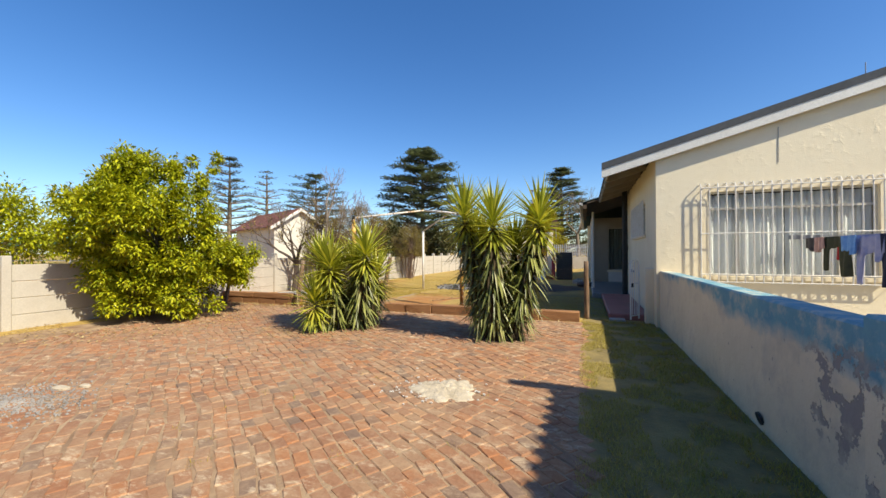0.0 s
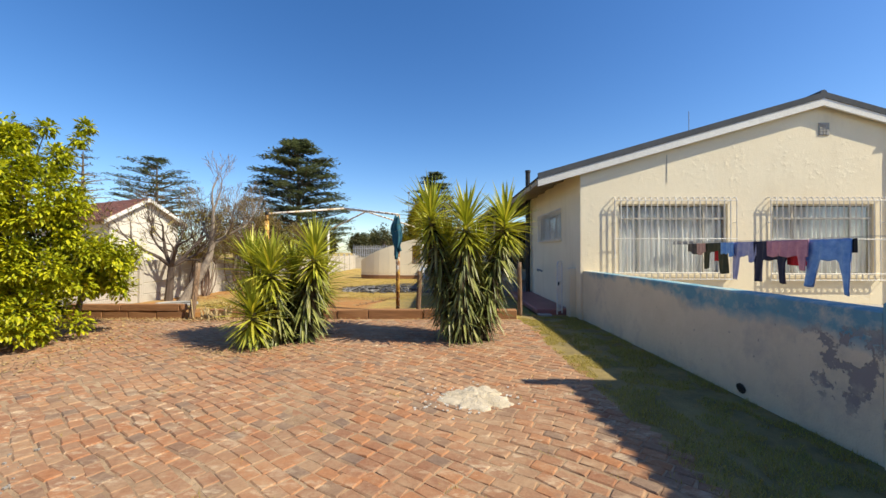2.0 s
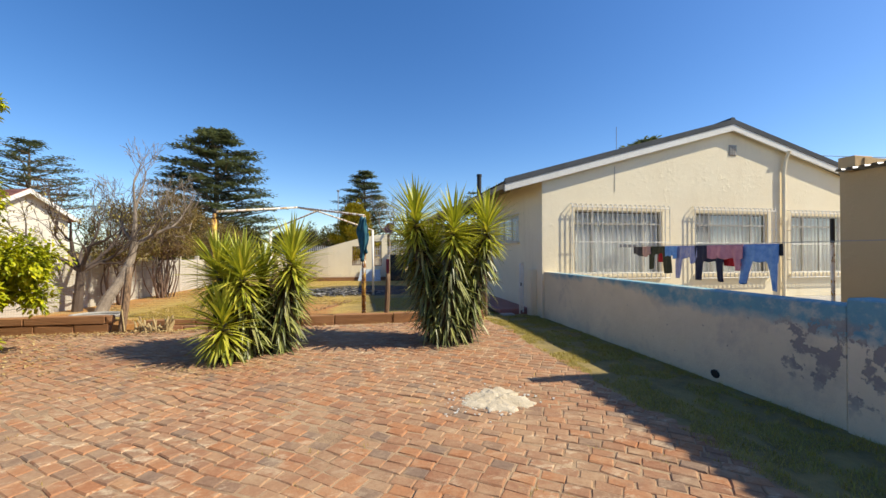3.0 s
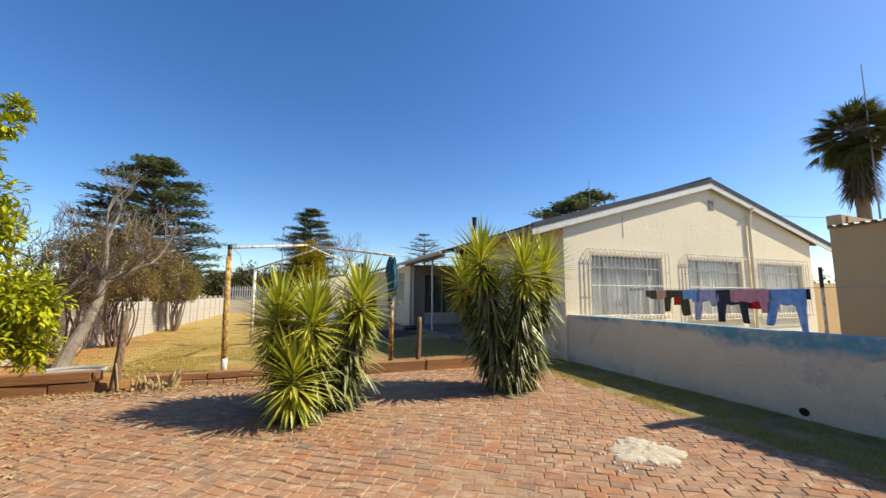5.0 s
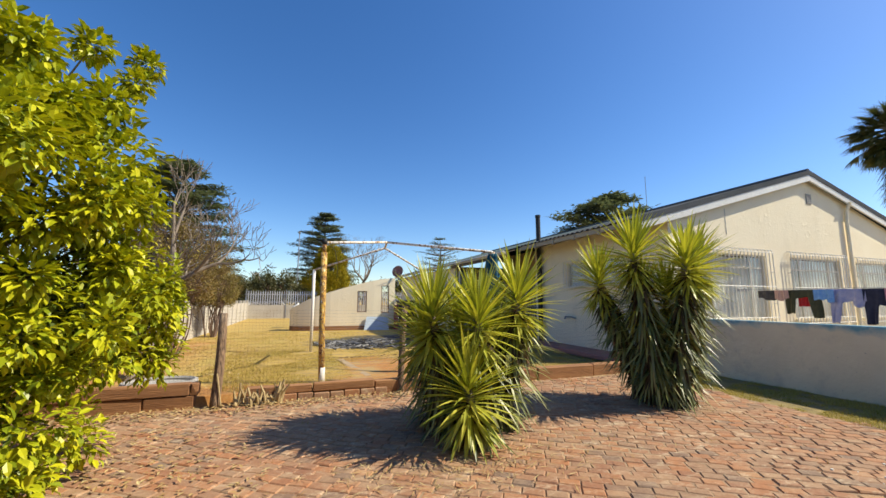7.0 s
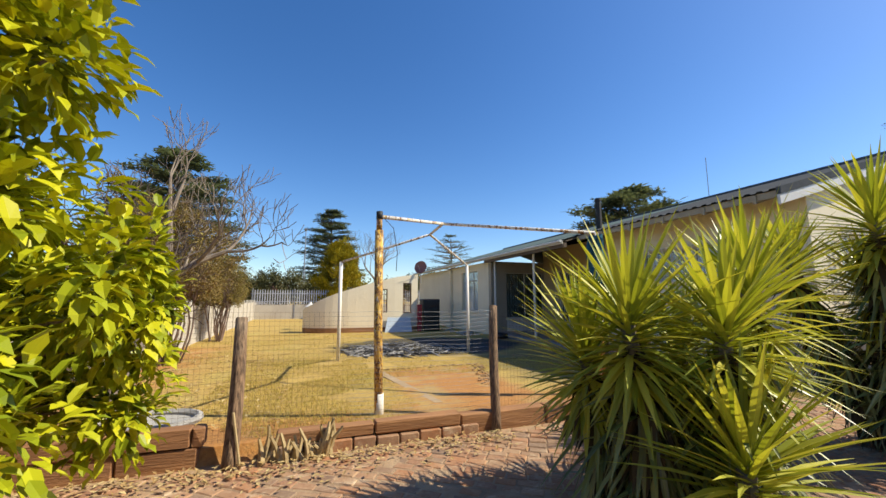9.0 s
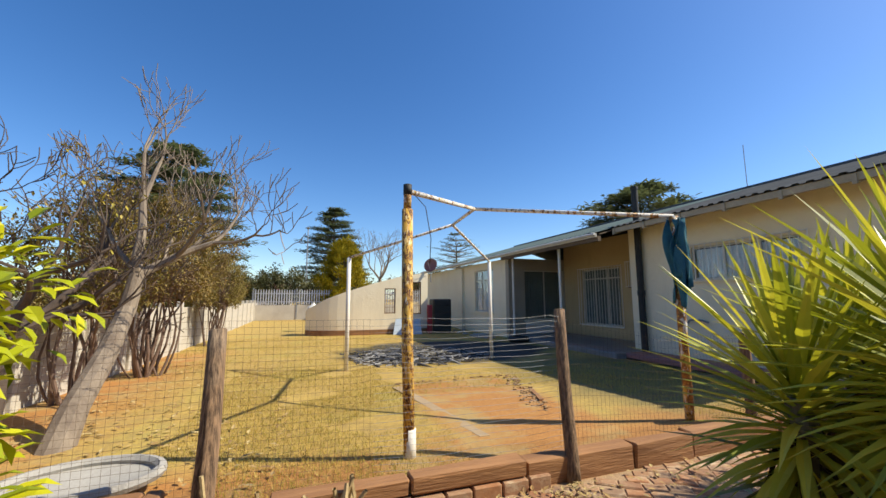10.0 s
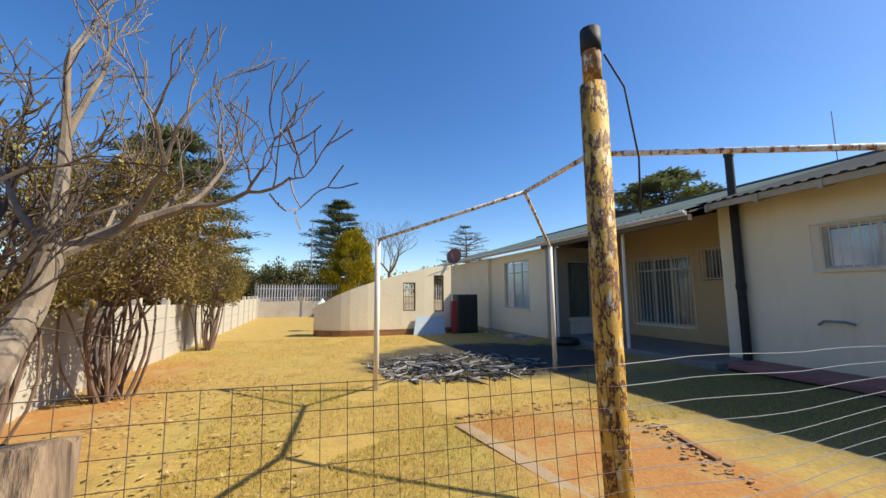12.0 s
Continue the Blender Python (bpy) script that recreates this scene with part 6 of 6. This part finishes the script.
# ---- small things on the ground ----
def burnt_heap():
    ash = plain("pale_ash", (0.50, 0.49, 0.47), (0.26, 0.25, 0.24), 0.95, 0, 9, 60, 0.6, 0.01)
    char = plain("charred_wood", (0.03, 0.028, 0.026), (0.10, 0.095, 0.09), 0.9, 0, 9, 60, 0.6, 0.01)
    for mat, label, n in ((ash, "pale ash and burnt scraps heaped on the lawn", 170), (char, "charred sticks and rubble on the lawn", 230)):
        m = Mesh()
        for _ in range(n):
            a, r = rnd(0, 6.28), rng.random() ** 0.5
            x, y = -3.9 + 1.7 * r * math.cos(a), 14.5 + 1.5 * r * math.sin(a)
            z = lawn_z(x, y) + 0.06 * (1 - r) * rng.random()
            d = turned(rnd(0, 6.28), rnd(-0.25, 0.25)) * rnd(0.04, 0.3)
            m.tube([Vector((x, y, z + 0.02)) - d, Vector((x, y, z + 0.02)) + d], [rnd(0.008, 0.024), rnd(0.006, 0.02)], 4)
        solo("burnt_rubbish", m, mat, label, "rubbish", "stuff")


def cut_stump():
    t = thing("dead_plant", "cut-back dead plant stems beside the fence post", "plant", (-6.45, 7.85, 0))
    m = Mesh()
    for _ in range(30):
        a = Vector((rnd(-0.3, 0.3), rnd(-0.06, 0.06), -0.03))
        limb(m, a, a + Vector((rnd(-0.1, 0.1), rnd(-0.08, 0.08), rnd(0.12, 0.33))), rnd(0.018, 0.034), 0.012, 0.15, 3, 5)
    part("cut_stem", m, M_STRAW, t)
    m = Mesh()
    m.tube([(-0.42, -0.05, 0), (-0.5, 0.0, 0.42)], 0.012, 6)
    part("stick", m, M_STRAW, t)


def sand_patch():
    mat = plain("pale_cement_sand", (0.64, 0.55, 0.41), (0.46, 0.38, 0.26), 0.95, 0, 7, 50, 1.0, 0.01)

    def blob(cx, cy, rx, ry, h, seed, label):
        m = Mesh()
        seg, rings = 64, 14
        m.v.append((cx, cy, h))
        for r in range(1, rings + 1):
            for j in range(seg):
                a = 2 * math.pi * j / seg
                e = (1 + 0.55 * noise.noise((math.cos(a) * 1.6 + seed, math.sin(a) * 1.6, seed)) + 0.3 * noise.noise((math.cos(a) * 6, math.sin(a) * 6, seed)))
                q = r / rings
                z = h * (1 - q ** 2) + (0.03 * noise.noise((cx + q * 5 * math.cos(a), q * 5 * math.sin(a), seed)) + 0.012 * noise.noise((q * 17 * math.cos(a), q * 17 * math.sin(a), seed))) * (1 - q * q) - (0.02 if r == rings else 0)
                m.v.append((cx + rx * e * q * math.cos(a), cy + ry * e * q * math.sin(a), z))
        m.f += [(0, 1 + j, 1 + (j + 1) % seg) for j in range(seg)]
        for r in range(rings - 1):
            for j in range(seg):
                q = (j + 1) % seg
                a = 1 + r * seg
                m.f.append((a + j, a + seg + j, a + seg + q, a + q))
        solo("sand_spill", m, mat, label, "sand", smooth=True)

    blob(-1.32, 3.58, 0.35, 0.27, 0.03, 1.0, "thin spill of pale cement sand on the brick paving")
    grey = Mesh()
    for _ in range(1300):
        x, y = -4.95 + rng.gauss(0, 0.34), 1.9 + rng.gauss(0, 0.24)
        s = rnd(0.003, 0.013)
        grey.box((x, y, -0.005), (x + s * rnd(1, 2), y + s * rnd(1, 2), 0.003 + s * 0.3))
    solo("rubble", grey, plain("grey_white_rubble", (0.46, 0.43, 0.39), (0.22, 0.20, 0.18), 0.9), "scattered grey and white rubble crumbs on the paving", "rubble", "stuff")
    w = Mesh()
    for _ in range(130):
        x, y = -1.45 + rng.gauss(0, 0.24), 3.56 + rng.gauss(0, 0.2)
        s = rnd(0.004, 0.016)
        w.box((x, y, 0.0), (x + s * 1.5, y + s, 0.004 + 0.5 * s))
    solo("rubble", w, M_WHITE, "white plaster crumbs beside the sand", "rubble", "stuff")
    # two pale flat lumps of set cement lying by the grey rubble
    for x, y, rx, ry in ((-5.02, 2.28, 0.11, 0.06), (-4.86, 2.40, 0.07, 0.04)):
        lump = Mesh()
        low = [(x + rx * (1 + 0.2 * math.sin(3 * a + x)) * math.cos(a), y + ry * (1 + 0.2 * math.cos(2 * a)) * math.sin(a)) for a in [i * 6.2832 / 14 for i in range(14)]]
        for f, z in ((1.0, -0.004), (0.96, 0.014), (0.7, 0.022)):
            lump.v += [(x + (px - x) * f, y + (py - y) * f, z + 0.004 * noise.noise((px * 9, py * 9, z))) for px, py in low]
        for r in range(2):
            lump.f += [(r * 14 + i, r * 14 + (i + 1) % 14, r * 14 + 14 + (i + 1) % 14, r * 14 + 14 + i) for i in range(14)]
        lump.f.append(tuple(range(28, 42)))
        solo("cement_lump", lump, mat, "flat pale lump of set cement on the paving", "rubble", group="cement lumps on the paving")


def litter():
    m = Mesh()
    for _ in range(1200):
        x = rnd(-9.4, -4.5) if rng.random() < 0.75 else rnd(-9.4, -0.2)
        y = 7.86 - abs(rng.gauss(0, 0.22))
        leaf(m, Vector((x, y, 0.01 + rnd(0, 0.015))), turned(rnd(0, 6.28), rnd(-0.1, 0.4)), Vector((0, 0, 1)), rnd(0.03, 0.08), rnd(0.015, 0.035))
    for _ in range(1900):
        a, r = rnd(0, 6.28), rnd(1.3, 2.5)
        leaf(m, Vector((-8.7 + r * math.cos(a), 5.4 + r * math.sin(a), 0.012)), turned(rnd(0, 6.28), rnd(-0.1, 0.4)), Vector((0, 0, 1)), rnd(0.03, 0.08), rnd(0.015, 0.035))
    for _ in range(500):
        x, y = -4.6 + rng.gauss(0, 0.7), 5.2 + rng.gauss(0, 0.25)
        leaf(m, Vector((x, y, 0.012)), turned(rnd(0, 6.28), rnd(-0.1, 0.3)), Vector((0, 0, 1)), rnd(0.04, 0.14), rnd(0.005, 0.012))
    for _ in range(900):
        x, y = rnd(-9, -6.6), rnd(8.3, 15)
        leaf(m, Vector((x, y, lawn_z(x, y) + 0.02)), turned(rnd(0, 6.28), rnd(-0.1, 0.4)), Vector((0, 0, 1)), rnd(0.04, 0.1), rnd(0.02, 0.045))
    solo("leaf_litter", m, M_LITTER, "dry fallen leaves along the edging", "leaves", "stuff")


def grass():
    def blades(m, x0, x1, y0, y1, n, h, zf):
        for _ in range(n):
            x, y = rnd(x0, x1), rnd(y0, y1)
            if x < -2.4 and noise.noise((x * 1.3, y * 1.3, 2.0)) < -0.28:
                continue
            if x > -0.1 and noise.noise((x * 2.6, y * 2.6, 7.0)) + 0.5 * noise.noise((x * 9, y * 9, 7.0)) < -0.12:
                continue
            b = Vector((x, y, zf(x, y) - 0.004))
            d = turned(rnd(0, 6.28), rnd(0.25, 1.3))
            s = Vector((-d.y, d.x, 0)).normalized() * rnd(0.0015, 0.0032)
            ln = h * rnd(0.5, 1.3)
            k = len(m.v)
            m.v += [tuple(b - s), tuple(b + s), tuple(b + d * ln)]
            m.f.append((k, k + 1, k + 2))

    m = Mesh()
    blades(m, -0.06, 1.26, -0.5, 8.2, 95000, 0.045, lawn_z)
    blades(m, -2.4, 0.7, 8.15, 12.0, 30000, 0.045, lawn_z)
    solo("grass", m, M_GRASS, "short yellow-green grass strip between paving and wall", "grass", "stuff")
    m = Mesh()
    blades(m, -7.6, -5.1, 8.15, 13.5, 42000, 0.05, lawn_z)
    blades(m, -5.1, -2.4, 10.6, 13.5, 12000, 0.045, lawn_z)
    blades(m, -9.6, -3.0, 13.5, 21.0, 34000, 0.06, lawn_z)
    solo("grass", m, M_DRYGRASS, "dry yellow winter lawn grass", "grass", "stuff")
    # tufts in the paving joints
    m = Mesh()
    for _ in range(130):
        cx, cy = rnd(-8.0, -0.1), rnd(0.2, 7.7)
        blades(m, cx - 0.06, cx + 0.06, cy - 0.05, cy + 0.05, 16, 0.04, lambda x, y: -0.008)
    solo("grass", m, M_DRYGRASS, "dry tufts in the paving joints", "grass", "stuff")


def lawn_bits():
    m = Mesh()
    m.prism([(-3.40, 10.3, 0.05), (-3.34, 10.3, 0.05), (-3.60, 9.65, 0.08), (-3.66, 9.65, 0.08)], (0, 0, 0.025))
    solo("plank", m, M_SLEEPER, "half-buried old plank edging the soil plot", "plank")
    m = Mesh()
    m.prism([(-5.2, 11.2, 0.035), (-5.05, 11.2, 0.035), (-4.82, 8.7, 0.10), (-4.92, 8.7, 0.10)], (0, 0, 0.012))
    solo("pavement_strip", m, plain("sandy_concrete", (0.46, 0.34, 0.2), (0.36, 0.25, 0.14), 0.95, 0, 3, 30, 0.6), "worn concrete strip beside the soil plot", kind="structure")
    m = Mesh()
    for _ in range(260):
        if rng.random() < 0.65:
            t = rng.random()
            x, y = -3.85 + 0.75 * t + rng.gauss(0, 0.07), 9.3 + 2.1 * t + rng.gauss(0, 0.07)
        else:
            x, y = rnd(-5.1, -3.1), 11.45 + rng.gauss(0, 0.05)
        q = rnd(0.012, 0.04)
        z = lawn_z(x, y) - 0.01
        m.prism([(x, y, z), (x + q, y + rnd(-0.02, 0.02), z), (x + q * rnd(0.6, 1.1), y + q, z), (x - 0.01, y + q * 0.7, z)], (rnd(-0.01, 0.01), rnd(-0.01, 0.01), q * rnd(0.4, 0.9)))
    solo("clods", m, plain("earthy_clods", (0.42, 0.27, 0.13), (0.30, 0.185, 0.09), 0.95, 0, 6, 50, 0.8), "earthy clods and stones edging the soil plot", "stones", "stuff")
    m = Mesh()
    m.box((0.45, 8.3, -0.1), (0.74, 12.4, 0.03), 0.01)
    solo("path", m, M_CONCRETE, "narrow concrete path along the house wall", kind="structure")
    # stone rim in the bed
    r = thing("basin", "shallow pale concrete basin in the bed", "basin", (-7.75, 8.55, 0.2))
    m = Mesh()
    pts = [(0.42 * math.cos(a), 0.3 * math.sin(a), 0.03) for a in [i * 6.2832 / 24 for i in range(25)]]
    m.tube(pts, 0.035, 6)
    part("rim", m, M_CONCRETE, r)
    m = Mesh()
    m.v.append((0, 0, -0.05))
    m.v += [(0.42 * math.cos(i * 6.2832 / 24), 0.3 * math.sin(i * 6.2832 / 24), 0.02) for i in range(24)]
    m.f += [(0, 1 + i, 1 + (i + 1) % 24) for i in range(24)]
    part("bowl", m, M_CONCRETE, r)


burnt_heap()
def house_rubble():
    m = Mesh()
    for _ in range(60):
        x, y = rnd(-0.5, 0.15), rnd(17.6, 21.2)
        s = rnd(0.04, 0.16)
        m.prism([(x, y, -0.09), (x + s, y + rnd(-0.05, 0.05), -0.09), (x + s * rnd(0.6, 1), y + s, -0.09), (x - 0.02, y + s * 0.8, -0.09)], (rnd(-0.02, 0.02), rnd(-0.02, 0.02), s * rnd(0.4, 0.9)))
    solo("rubble", m, M_CONCRETE, "broken concrete lumps along the house wall", "rubble", "stuff")
    t = thing("tyre", "old black tyre lying by the veranda edge", "tyre", (0.0, 16.3, -0.03))
    m = Mesh()
    m.tube([(0.26 * math.cos(a), 0.26 * math.sin(a), 0.1) for a in [i * 6.2832 / 24 for i in range(25)]], 0.09, 8)
    part("tread", m, M_BLACK, t, smooth=True)
    m = Mesh()
    m.box((-0.55, 18.2, -0.07), (-0.1, 18.7, 0.06), 0.02)
    solo("slab", m, M_CONCRETE, "loose pale concrete slab by the house wall", "slab")


house_rubble()
cut_stump()
sand_patch()
litter()
lawn_bits()
grass()


# ---- brick paving ----
def paving():
    L, W, J, turn = 0.165, 0.106, 0.005, radians(-35)
    pave = thing("pavement_brick", "worn reddish clay brick paving with sandy joints", "paving", (0, 0, 0), kind="structure")

    def brick_points(bev=0.009):
        a, b = (L - J) / 2, (W - J) / 2
        return [(-a, -b, -0.05), (a, -b, -0.05), (a, b, -0.05), (-a, b, -0.05), (-a, -b, -bev), (a, -b, -bev), (a, b, -bev), (-a, b, -bev),
                (-a + bev, -b + bev, 0), (a - bev, -b + bev, 0), (a - bev, b - bev, 0), (-a + bev, b - bev, 0)]

    faces = [(0, 1, 5, 4), (1, 2, 6, 5), (2, 3, 7, 6), (3, 0, 4, 7), (4, 5, 9, 8), (5, 6, 10, 9), (6, 7, 11, 10), (7, 4, 8, 11), (8, 9, 10, 11)]
    shapes = []
    for s in range(5):
        m = Mesh()
        m.v = [(x + rnd(-0.004, 0.004), y + rnd(-0.004, 0.004), z + (rnd(-0.003, 0.003) if i > 3 else 0)) for i, (x, y, z) in enumerate(brick_points())]
        m.f = list(faces)
        shapes.append(m.data("brick", M_BRICK))
    rest = Mesh()
    c, s = math.cos(turn), math.sin(turn)
    single = 0
    spots = []
    for row in range(-85, 85):
        slip = rnd(0, 1)
        for k in range(-70, 70):
            spots.append(((k + slip) * L / W, row, 0.0))
    for gx, gy, quarter in spots:
        u = gx * W + 0.03 * math.sin(gy * 0.7)
        v = gy * W + 0.09 * noise.noise((gx * 0.11, gy * 0.16, 5.0)) + 0.03 * noise.noise((gx * 0.5, gy * 0.5, 8.0))
        x, y = u * c - v * s - 3.5, u * s + v * c + 3.0
        if not (-9.1 < x < -0.03 + 0.06 * math.sin(y * 3) and -3.2 < y < 7.86):
            continue
        if x < -8.3 and y < 7.0:
            continue
        # the courses wander, and each brick follows its course
        ahead = 0.09 * noise.noise(((gx + 1.0) * 0.11, gy * 0.16, 5.0)) + 0.03 * noise.noise(((gx + 1.0) * 0.5, gy * 0.5, 8.0))
        behind = 0.09 * noise.noise(((gx - 1.0) * 0.11, gy * 0.16, 5.0)) + 0.03 * noise.noise(((gx - 1.0) * 0.5, gy * 0.5, 8.0))
        bend = math.atan2(ahead - behind, 2.0 * W)
        m = Matrix.Translation((x + rnd(-0.004, 0.004), y + rnd(-0.004, 0.004), rnd(-0.006, 0.002) + 0.008 * noise.noise((x * 0.8, y * 0.8, 0)))) @ Euler((rnd(-0.028, 0.028), rnd(-0.024, 0.024), turn + quarter + bend + rnd(-0.05, 0.05))).to_matrix().to_4x4()
        if -2.6 < x < -0.35 and 1.55 < y < 4.0 and single < 300:
            ob = new("brick", shapes[single % 5])
            ob.parent, ob.matrix_basis = pave, m
            single += 1
            continue
        k = len(rest.v)
        rest.v += [tuple(m @ Vector(p)) for p in brick_points()]
        rest.f += [tuple(k + q for q in f) for f in faces]
    tagged(part("bricks", rest, M_BRICKS, pave, "worn clay pavers"), kind="stuff")


paving()
